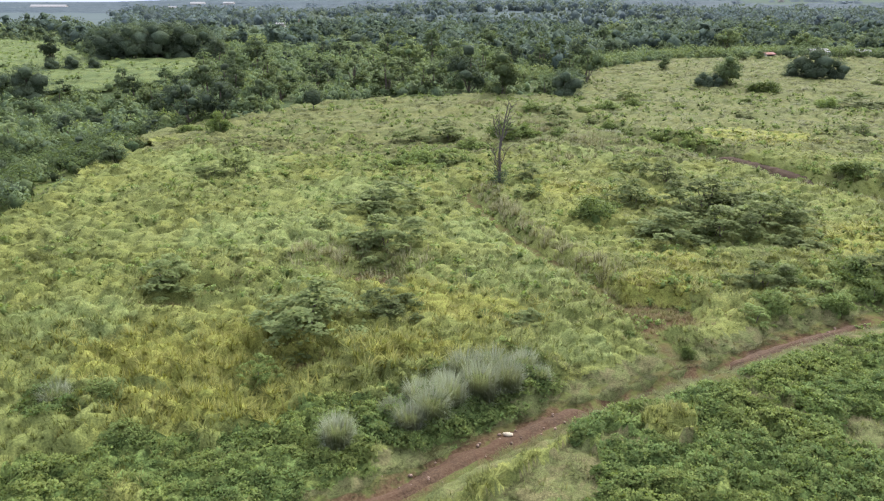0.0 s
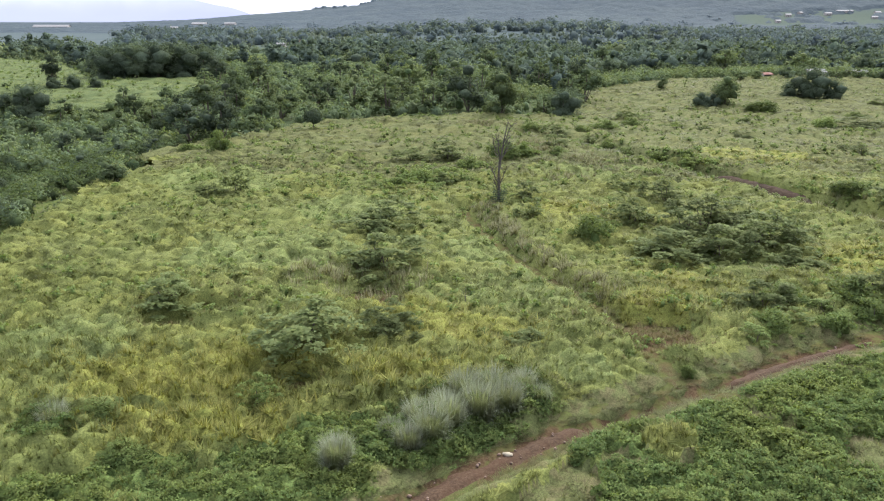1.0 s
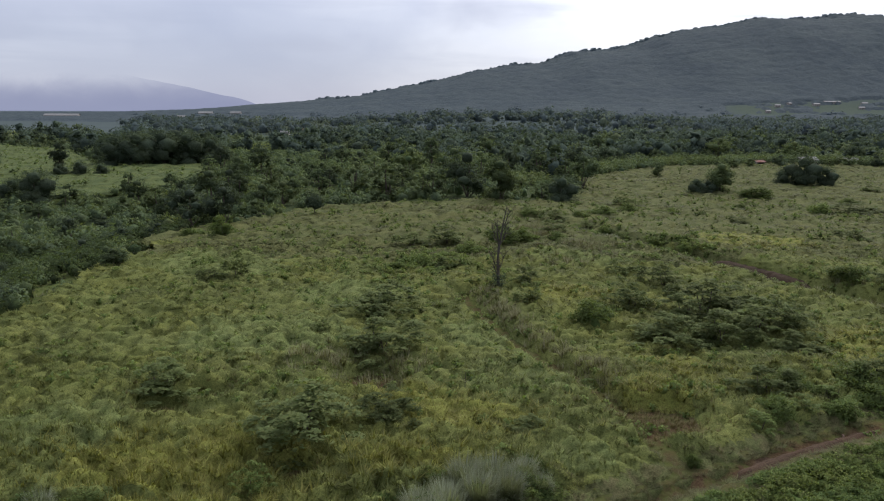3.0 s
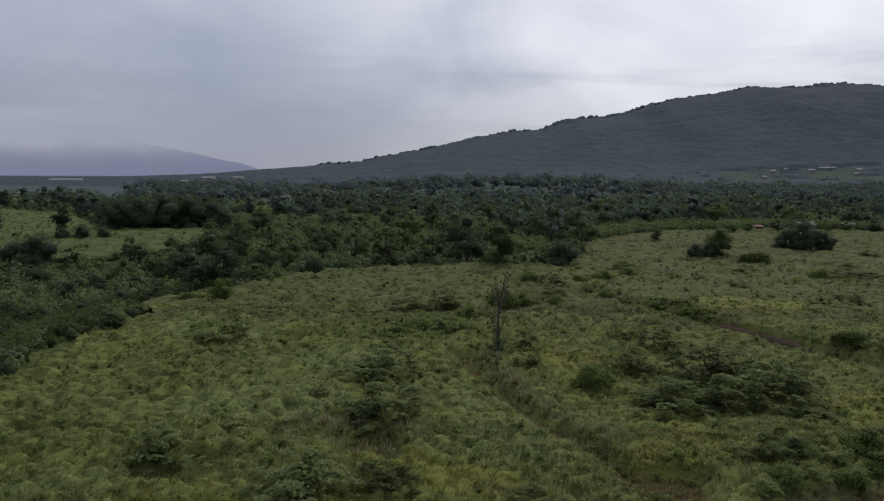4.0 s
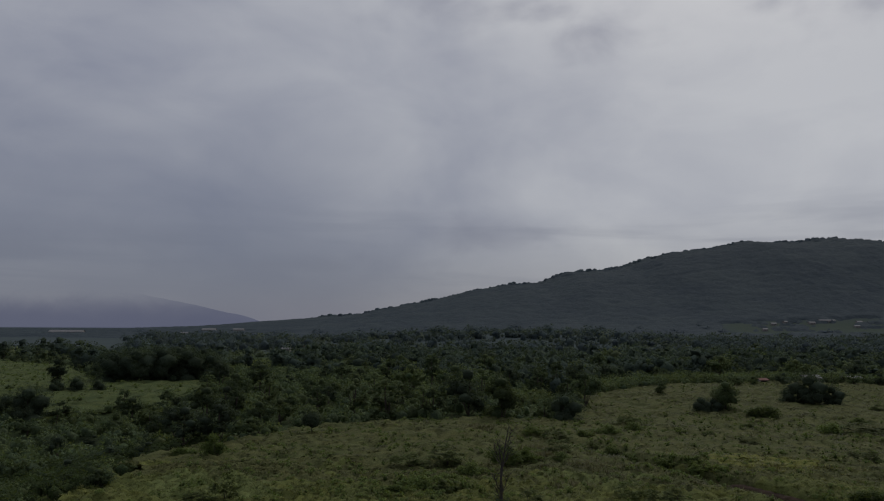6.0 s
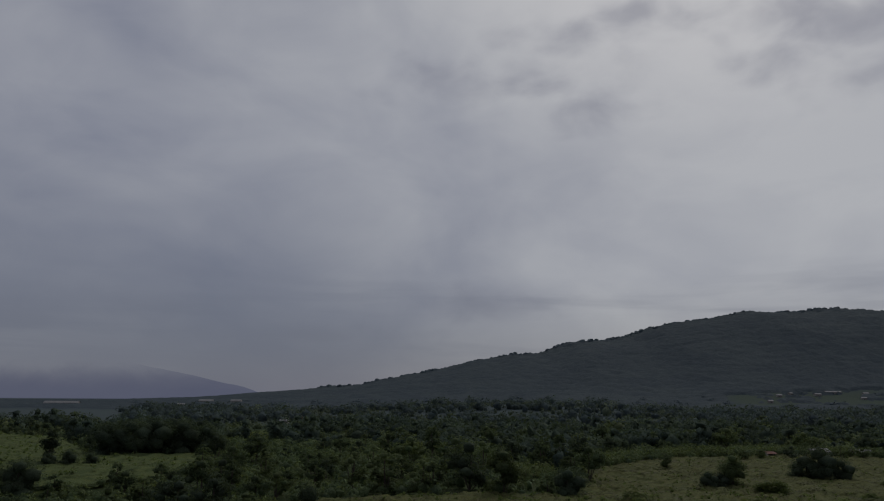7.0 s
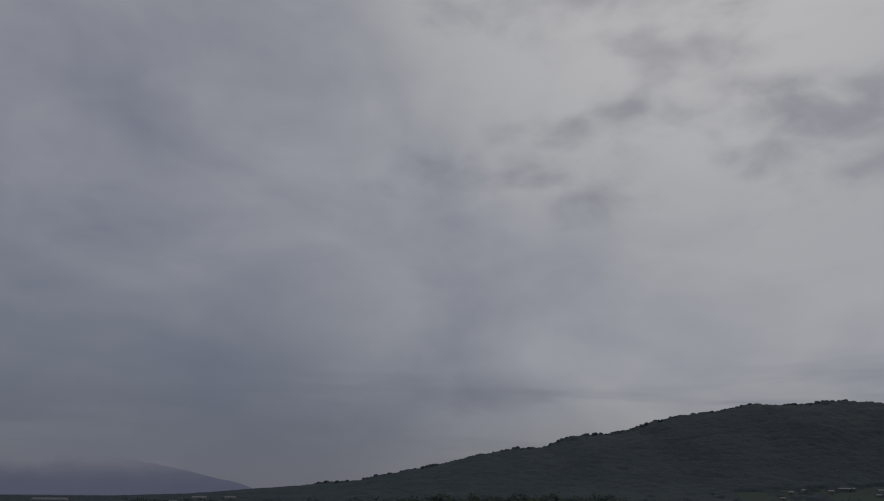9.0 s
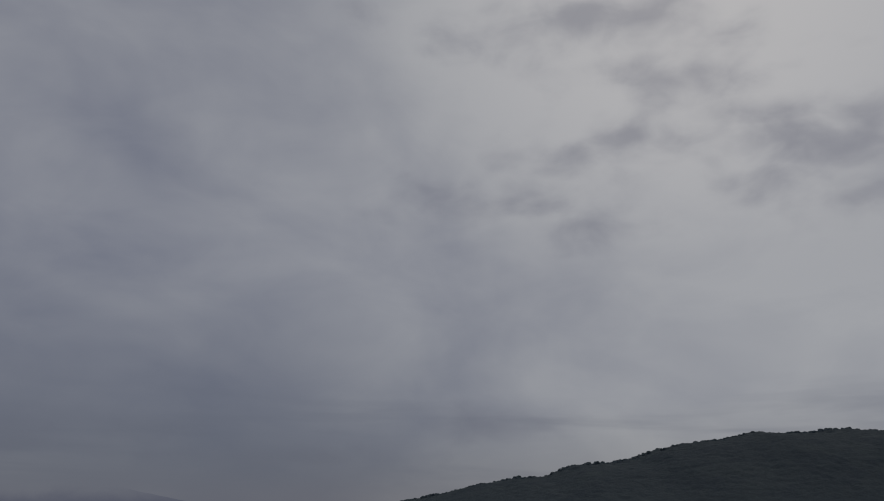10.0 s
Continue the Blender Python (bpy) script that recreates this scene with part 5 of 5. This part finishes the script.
def make_far_woods():
    rng = np.random.default_rng(71)
    mid = [crown_lump(96, 0.055, rng, 6, 0.3, 1) for _ in range(9)]
    rear = [crown_lump(40, 0.08, rng, 5) for _ in range(7)]

    def stand(protos, n, y0, y1, power, low, high, name, leaf, label, wide=0.7, squat=(0.7, 1.15), sunk=0.22, scrub=None):
        y = y0 + (y1 - y0) * rng.uniform(0, 1, n) ** power
        x = rng.uniform(-1, 1, n) * (wide * y + 30)
        shut = in_meadow(x, y) | inside(LEFT_CLEAR, x, y) | ((inside(SMALL_CLEAR, x, y) | inside(VILLAGE_CLEAR, x, y)) & (fbm(x / 30, y / 18, 88) < 0.56))
        shut |= ((x > 36) & (y < 0.9 * x + 215) & (y < 330)) | (np.hypot(x - 131, y - 308) < 10) | (np.hypot(x + 134, y - 645) < 12) | (np.hypot(x + 130, y - 690) < 9)
        shut |= (x + 60 * (fbm(x / 90, y / 90, 87) - 0.5) < -0.4 * y - 10) & (y > 600)
        ok = ~shut & ((y > 320) | (x > 30)) & (fbm(x / 60, y / 60, 81) > 0.22)
        x, y = x[ok], y[ok]
        # tall groves stand apart from low scrub
        grove = step(0.4, 0.6, fbm(x / 38, y / 30, 83) + rng.uniform(-0.07, 0.07, len(x)))
        h = rng.uniform(low, high, len(x)) * (0.42 + 0.75 * grove) * (1 + 0.7 * (rng.uniform(0, 1, len(x)) > 0.93))
        h = np.where(inside(LOW_SCRUB, x, y), np.minimum(h, 3.2), np.minimum(h, high * 1.15))
        kinds = ((name, leaf, label, grove > -1),) if scrub is None else ((name, leaf, label, grove > 0.5), (*scrub, grove <= 0.5))
        for called, leafy, words, sel in kinds:
            growth(called, scattered(protos, x[sel], y[sel], ground_z(x[sel], y[sel]) - sunk * h[sel], h[sel], rng, rng.uniform(*squat, sel.sum())), leafy, words, "woods")

    stand(mid, 2700, 240, 600, 0.75, 5, 14, "woods", WOODS, "dense dark green tropical trees standing in groves on the plain", scrub=("scrub", SCRUB, "low light green scrub between the groves on the plain"))
    stand(rear, 5200, 590, 1120, 0.8, 6, 15, "rear_woods", HAZED_REAR_WOODS, "dense green tropical woods stretching over the plain", scrub=("rear_scrub", HAZED_REAR_SCRUB, "low lighter green scrub between the far woods"))
    # the hill's closed canopy, crown beside crown
    xs, ys = np.arange(-1600, 1660, 7.5), np.arange(1105, 2230, 7.5)
    gx, gy = np.meshgrid(xs, ys)
    gx, gy = gx + rng.uniform(-2.2, 2.2, gx.shape), gy + rng.uniform(-2.2, 2.2, gx.shape)
    big = 1 - np.clip(worley(gx, gy, 21.0, 5) / 0.8, 0, 1) ** 2
    shut = inside(VILLAGE_CLEAR, gx, gy) & (fbm(gx / 30, gy / 18, 88) < 0.56)
    bump = 2.0 + 2.6 * big * (0.5 + fbm(gx / 45, gy / 45, 84)) + 1.1 * rng.uniform(0, 1, gx.shape)
    for hx, hy, r in ((-452, 1300, 16), (-456, 1450, 24), (-398, 1450, 22), (-684, 1350, 42)):
        shut |= np.hypot(gx - hx, (gy - hy + 6) * 1.4) < r
    bump = bump * (1 + 1.3 * step(1900, 2080, gy) * (gx > -350)) * step(1105, 1190, gy) - 0.5 - 5.0 * step(1900, 2080, gy) * (gx > -350)
    v = np.stack([gx.ravel(), gy.ravel(), (ground_z(gx, gy) + np.where(shut, -1.5, bump)).ravel()], 1)
    i = (np.arange(len(ys) - 1)[:, None] * len(xs) + np.arange(len(xs) - 1)).ravel()
    f = np.stack([i, i + 1, i + 1 + len(xs), i + len(xs)], 1)
    c = v[f].mean(1)
    keep = np.abs(c[:, 0]) < 0.72 * c[:, 1] + 40
    tagged(new("hill_woods", mesh_of("hill_woods", v, f[keep], HAZED_HILLWOODS, True)), "continuous dark green woods over the far plain and hill, tinted blue for haze", "woods", kind="stuff")
    stand(rear, 1500, 1090, 1420, 1.6, 7, 13, "hill_trees", HAZED_HILLWOODS, "scattered taller dark trees over the hill's woods", squat=(0.6, 0.9), sunk=0.2)
    # the crest's own trees
    x = rng.uniform(-1500, 1650, 2600)
    y = rng.uniform(2050, 2150, len(x))
    h = (8 + 9 * rng.uniform(0, 1, len(x)) ** 1.6) * (0.5 + 0.8 * fbm(x / 45, x * 0, 89)) * np.where(x < -350, 0.45, 1.0)
    domes = [lump(0, 0, 0.45, 0.5, 0.45, rng, 8, 3) for _ in range(6)]
    domes = [(v, f, (n + [0, 0, 0.9]) / np.linalg.norm(n + [0, 0, 0.9], axis=1)[:, None]) for v, f, n in domes]
    growth("ridge_woods", scattered(domes, x, y, ground_z(x, y) + 2.0 - 0.2 * h, h, rng, rng.uniform(0.65, 1.0, len(x))), HAZED_HILLWOODS, "dark trees standing in a ragged line along the hill's crest", "woods")


make_thicket()
make_far_woods()


# ---- far mountain under the cloud, its blue haze put into a glow ----
def make_mountain():
    m = bpy.data.materials.new("mountain_haze_glow")
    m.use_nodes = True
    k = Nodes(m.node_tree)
    # no lamp: emission gives the slope the brightness of hazy air
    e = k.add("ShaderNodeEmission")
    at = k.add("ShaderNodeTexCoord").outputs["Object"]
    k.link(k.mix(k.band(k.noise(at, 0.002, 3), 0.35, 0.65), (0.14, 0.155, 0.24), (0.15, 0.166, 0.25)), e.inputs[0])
    # sky shows through everywhere for haze, and more so where cloud hides the upper slope
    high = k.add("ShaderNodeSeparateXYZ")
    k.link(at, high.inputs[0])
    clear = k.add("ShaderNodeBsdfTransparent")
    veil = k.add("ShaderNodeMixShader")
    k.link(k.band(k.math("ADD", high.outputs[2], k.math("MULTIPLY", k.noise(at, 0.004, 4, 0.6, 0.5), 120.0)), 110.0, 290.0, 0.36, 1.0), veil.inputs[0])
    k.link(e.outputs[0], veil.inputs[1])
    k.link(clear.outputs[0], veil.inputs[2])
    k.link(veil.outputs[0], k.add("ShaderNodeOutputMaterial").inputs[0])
    xs = np.linspace(-4300, -1000, 67)
    top = np.interp(xs, [-4300, -3300, -2708, -2362, -2016, -1808, -1565, -1392, -1220, -1000], [240, 290, 290, 278, 255, 205, 158, 124, 86, 15])
    top = top + 14 * (fbm(xs / 170, xs * 0, 91) - 0.5)
    v, f = [], []
    for j, (yy, hh) in enumerate(((4050, 0.0), (4150, 0.35), (4280, 0.75), (4400, 1.0), (4500, 0.6), (4600, 0.0))):
        for xx, t in zip(xs, top):
            v.append((xx * yy / 4500, yy, t * hh * yy / 4500))
    n = len(xs)
    k2 = (np.arange(5)[:, None] * n + np.arange(n - 1)).ravel()
    f = np.stack([k2, k2 + 1, k2 + 1 + n, k2 + n], 1)
    tagged(new("backdrop_mountain", mesh_of("backdrop_mountain", np.array(v), f, m, True)), "mountain slope far off under low cloud, glowing pale blue for haze", "mountain", kind="structure")


make_mountain()


# ---- the dead tree, a sapling and the lone umbrella tree ----
def make_dead_tree(x, y):
    rng = np.random.default_rng(101)
    root = tagged(new("dead_tree"), "tall bare dead tree with its foot overgrown by dark brush", "tree")
    root.matrix_basis = place(x, y, 1.05)
    spine = [(0, 0, -0.3), (0.05, 0, 2.5), (-0.05, 0.05, 5.0), (0.25, 0, 7.2), (0.55, 0.1, 9.2), (0.95, 0.1, 11.2)]
    v, f = tube(spine, [0.24, 0.18, 0.14, 0.105, 0.075, 0.035], 8)
    part("trunk", mesh_of("trunk", v, f, DEADWOOD), root)
    stems = [((-0.05, 0.05, 4.4), (-0.25, 0.3, 8.9), 0.10), ((0, 0, 3.6), (-1.1, 0.2, 5.6), 0.06), ((0, 0, 3.0), (0.75, -0.2, 5.2), 0.06), ((0.1, 0, 6.2), (1.2, 0.4, 8.6), 0.06), ((0.3, 0, 7.4), (-0.5, 0.5, 9.6), 0.05), ((0.5, 0, 8.8), (1.4, 0.2, 10.6), 0.04), ((-0.2, 0.2, 7.0), (-0.9, 0.0, 8.8), 0.04), ((0.4, 0, 8.0), (1.1, -0.4, 9.4), 0.04), ((0, 0, 2.4), (-0.7, 0.3, 4.0), 0.05)]
    for a, b, r in stems:
        v, f = limb(a, b, r * 1.3, 0.03, rng, 4, 0.12, 6)
        br = part("branch", mesh_of("branch", v, f, DEADWOOD), root)
        for _ in range(11):
            t = rng.uniform(0.25, 1.0)
            p = np.array(a) + (np.array(b) - np.array(a)) * t
            q = p + np.array([rng.normal(0, 0.45), rng.normal(0, 0.45), rng.uniform(0.3, 1.1)])
            v, f = limb(p, q, 0.035, 0.018, rng, 3, 0.05, 4)
            part("twig", mesh_of("twig", v, f, DEADWOOD), br)
    c = np.stack([rng.normal(0, 0.42, 110), rng.normal(0, 0.42, 110), rng.uniform(0.4, 2.7, 110)], 1)
    v, f = leaves(c, 0.25, 10, 0.1, rng, 0.8, 1.0)
    part("foot_brush", mesh_of("foot_brush", v, f, TREE_C), root, "dark tangle of creeper round the foot")
    c = np.stack([rng.normal(0, 0.28, 70), rng.normal(0, 0.28, 70), rng.uniform(2.2, 5.0, 70)], 1)
    v, f = leaves(c, 0.3, 6, 0.06, rng, 0.9, 1.2)
    part("dry_creeper", mesh_of("dry_creeper", v, f, STRAW), root, "thin dry creeper on the trunk")


def make_sapling(x, y, h):
    rng = np.random.default_rng(int(h * 100))
    root = tagged(new("sapling"), "thin bare sapling standing in the grass", "tree")
    root.matrix_basis = place(x, y)
    v, f = limb((0, 0, -0.2), (0.15, 0, h), 0.04, 0.012, rng, 5, 0.08, 6)
    part("trunk", mesh_of("trunk", v, f, DEADWOOD), root)
    for i in range(5):
        t = rng.uniform(0.45, 0.95) * h
        v, f = limb((0.1 * t / h, 0, t), (rng.normal(0, 0.4), rng.normal(0, 0.4), t + rng.uniform(0.2, 0.6)), 0.016, 0.006, rng, 2, 0.04, 4)
        part("branch", mesh_of("branch", v, f, DEADWOOD), root)


def make_umbrella_tree(x, y, h, w):
    rng = np.random.default_rng(111)
    root = tagged(new("umbrella_tree"), "lone small round-crowned grey-green tree on a thin trunk", "tree")
    root.matrix_basis = place(x, y)
    v, f = limb((0, 0, -0.2), (0.1, 0, h * 0.55), 0.13, 0.08, rng, 4, 0.04, 8)
    part("trunk", mesh_of("trunk", v, f, BARK), root)
    a, u = rng.uniform(0, 2 * np.pi, 130), rng.uniform(-0.45, 1, 130)
    r = np.sqrt(1 - u * u) * w / 2 * rng.uniform(0.75, 1.0, 130)
    c = np.stack([r * np.cos(a), r * np.sin(a), h * 0.66 + u * h * 0.34], 1)
    v, f, n = domed(*leaves(c, 0.3, 9, 0.16, rng, 0.6, 0.8), 0.35, 0.6)
    v, f, n = joined([(v, split(f), n), lump(0, 0, h * 0.66, w * 0.4, h * 0.27, rng, 10, 4)])
    part("crown", mesh_of("crown", v, f, TREE_C, True, n), root)
    for i in range(4):
        v, f = limb((0.05, 0, h * 0.4), tuple(c[i * 9] * [0.7, 0.7, 1.0]), 0.05, 0.02, rng, 3, 0.05, 5)
        part("limb", mesh_of("limb", v, f, BARK), root)


def make_palm(seed, h):
    """A palm: a thin leaning trunk and a head of drooping fronds with leaflets on both sides."""
    rng = np.random.default_rng(seed)
    root = tagged(new("palm"), "palm with a thin trunk and drooping green fronds among the bushes", "palm", "palms in the wood")
    top = np.array([rng.normal(0, 0.3), rng.normal(0, 0.3), h])
    v, f = limb((0, 0, -0.3), tuple(top), 0.16, 0.1, rng, 6, 0.06, 7)
    part("trunk", mesh_of("trunk", v, f, BARK), root)
    for i in range(15):
        a, rise, long = 2 * np.pi * i / 15 * 2.4 + rng.normal(0, 0.2), rng.uniform(-0.1, 1.1), rng.uniform(2.2, 3.0)
        t = np.linspace(0.03, 1, 13)
        out, up = long * t * 0.92, long * (rise * t - (0.55 + 0.35 * rise) * t ** 2)
        spine = top + np.stack([out * np.cos(a), out * np.sin(a), up], 1)
        side = np.array([-np.sin(a), np.cos(a), 0.0])
        wide = 0.62 * np.sin(np.pi * (0.12 + 0.86 * t)) + 0.04
        v, f = [], []
        for j in range(12):
            for sgn in (-1, 1):
                tip = (spine[j] + spine[j + 1]) / 2 + sgn * side * wide[j] + (spine[j + 1] - spine[j]) * 0.9 - [0, 0, 0.25 * wide[j]]
                f.append((len(v), len(v) + 1, len(v) + 2))
                v += [spine[j], spine[j + 1], tip]
        part("frond", mesh_of("frond", np.array(v), np.array(f), TREE_B), root)
    return root


palm_kinds = [make_palm(131, 5.0), make_palm(132, 3.6)]
for n, (x, y, s) in enumerate([(-93.0, 157.0, 1.0), (-97.0, 163.0, 1.0), (-90.0, 152.0, 0.8), (-74.0, 217.0, 1.1), (163.0, 312.0, 1.0), (170.0, 315.0, 1.1), (179.0, 317.0, 0.9), (58.0, 300.0, 1.1)]):
    m = place(x, y, s, n * 1.3)
    if n < 2:
        palm_kinds[n].matrix_basis = m
    else:
        copied(palm_kinds[n % 2], m)
make_dead_tree(7.5, 94.2)
make_sapling(1.9, 57.8, 2.9)
make_sapling(19.5, 60.5, 2.2)
make_umbrella_tree(-27.6, 159.0, 5.8, 4.4)


# ---- stones on the track ----
def rock(seed, sx, sy, sz, material, rings=6, sides=9):
    rng = np.random.default_rng(seed)
    v = [(0, 0, sz)]
    for i in range(1, rings):
        t = math.pi * i / rings
        for j in range(sides):
            a = 2 * math.pi * j / sides
            k = 1 + rng.normal(0, 0.08)
            v.append((sx * math.sin(t) * math.cos(a) * k, sy * math.sin(t) * math.sin(a) * k, sz * math.cos(t) * k))
    v.append((0, 0, -sz))
    f = []
    for j in range(sides):
        f.append((0, 1 + j, 1 + (j + 1) % sides))
        b = 1 + (rings - 2) * sides
        f.append((len(v) - 1, b + (j + 1) % sides, b + j))
    for i in range(rings - 2):
        for j in range(sides):
            a, b = 1 + i * sides + j, 1 + i * sides + (j + 1) % sides
            f += [(a, a + sides, b + sides), (a, b + sides, b)]
    return mesh_of("rock", np.array(v), np.array(f), material, True)


def track_top(x, y):
    return z_at(x, y) + 0.19


pale = tagged(new("pale_boulder", rock(7, 0.32, 0.17, 0.12, PALE_STONE, 8, 14)), "smooth cream-coloured boulder lying on the red dirt track", "boulder")
pale.matrix_basis = Matrix.Translation((3.9, 37.5, track_top(3.9, 37.5) + 0.07)) @ Matrix.Rotation(-0.25, 4, "Z")
rng = np.random.default_rng(121)
rock_kinds = [rock(s, 0.16, 0.12, 0.1, STONE) for s in (1, 2, 3)]
for n in range(34):
    s = rng.uniform(1.6, 7.2) if n < 26 else rng.uniform(12.2, 14.6)
    i = int(s)
    a, b = Vector(TRACK[i]), Vector(TRACK[i + 1])
    p = a + (b - a) * (s - i) + Vector((rng.normal(0, 0.45), rng.normal(0, 0.45)))
    ob = tagged(new("stone", rock_kinds[n % 3]), "brown-grey loose stone on the red dirt track", "stone", "stones on the track")
    k = rng.uniform(0.3, 0.85)
    ob.matrix_basis = Matrix.Translation((p.x, p.y, track_top(p.x, p.y) - 0.02)) @ Matrix.Rotation(rng.uniform(0, 6), 4, "Z") @ Matrix.Diagonal((k, k, k, 1))


# ---- houses and sheds far off ----
def box(x0, x1, y0, y1, z0, z1):
    v = np.array([(x, y, z) for z in (z0, z1) for y in (y0, y1) for x in (x0, x1)], float)
    f = np.array([(0, 2, 3, 1), (4, 5, 7, 6), (0, 1, 5, 4), (2, 6, 7, 3), (0, 4, 6, 2), (1, 3, 7, 5)])
    return v, f


def make_house(x, y, w, d, h, turn, roof_mat, label, name="house", windows=2):
    root = tagged(new(name), label, "house")
    root.matrix_basis = place(x, y, 1, radians(turn))
    t = 0.2
    for q in ((-w / 2, w / 2, -d / 2, -d / 2 + t), (-w / 2, w / 2, d / 2 - t, d / 2), (-w / 2, -w / 2 + t, -d / 2 + t, d / 2 - t), (w / 2 - t, w / 2, -d / 2 + t, d / 2 - t)):
        v, f = box(*q, -0.6, h)
        part("wall", mesh_of("wall", v, f, WHITEWASH), root)
    e, rise = 0.6, d * 0.24
    for s in (-1, 1):
        v = np.array([(-w / 2 - e, s * (d / 2 + e), h - 0.05), (w / 2 + e, s * (d / 2 + e), h - 0.05), (w / 2 + e, 0, h + rise), (-w / 2 - e, 0, h + rise)])
        v = np.concatenate([v, v + [0, 0, 0.1]])
        f = np.array([(0, 1, 2, 3), (4, 7, 6, 5), (0, 4, 5, 1), (1, 5, 6, 2), (2, 6, 7, 3), (3, 7, 4, 0)])
        part("roof", mesh_of("roof", v, f, roof_mat), root)
    for s in (-1, 1):
        xx = s * w / 2
        v = np.array([(xx, -d / 2, h), (xx, d / 2, h), (xx, 0, h + rise - 0.05), (xx - s * t, -d / 2, h), (xx - s * t, d / 2, h), (xx - s * t, 0, h + rise - 0.05)])
        f = np.array([(0, 1, 2), (5, 4, 3), (0, 3, 4), (0, 4, 1)])
        part("gable", mesh_of("gable", v, f, WHITEWASH), root)
    v, f = box(-0.5, 0.5, -d / 2 - 0.05, -d / 2 + 0.02, 0, 2.05)
    part("door", mesh_of("door", v, f, DARK_OPENING), root)
    for i in range(windows):
        xx = (-1) ** i * w * (0.28 + 0.0 * i)
        v, f = box(xx - 0.6, xx + 0.6, -d / 2 - 0.04, -d / 2 + 0.02, 0.95, 2.0)
        part("window", mesh_of("window", v, f, DARK_OPENING), root)
    return root


make_house(134, 312, 3.4, 3, 2.2, 12, RED_TIN, "small whitewashed house with a red tin roof among trees")
make_house(157, 318, 7, 5, 2.5, 5, TIN, "low whitewashed house with a pale tin roof among trees")
make_house(176, 321, 8, 5, 2.5, -8, TIN, "low whitewashed house with a pale tin roof among trees")
make_house(-136, 650, 7, 5, 3.2, 0, WHITE_TIN, "white farm shed with a pale tin roof in the woods", "shed")
make_house(-131, 700, 9, 6, 3.2, 8, RED_TIN, "farmhouse with a rusty red tin roof in the woods")
make_house(-452, 1300, 12, 9, 4.0, 2, WHITE_TIN, "white tin-roofed shed on the far plain", "shed")
make_house(-456, 1450, 26, 12, 5.0, 4, WHITE_TIN, "long white shed on the far plain", "shed")
make_house(-398, 1450, 20, 10, 5.0, -4, WHITE_TIN, "long white shed on the far plain", "shed")
make_house(-684, 1350, 60, 14, 4.5, 2, WHITE_TIN, "very long pale shed on the far plain", "shed")
for hx, hy, hw, ht in ((590, 1352, 8, 4), (628, 1400, 9, -6), (738, 1418, 30, 2), (702, 1404, 12, 8), (770, 1372, 9, -12), (655, 1412, 7, 25), (792, 1404, 10, 5)):
    make_house(hx, hy, hw, 7, 3.2, ht, TIN, "pale tin-roofed house in a clearing below the hill")
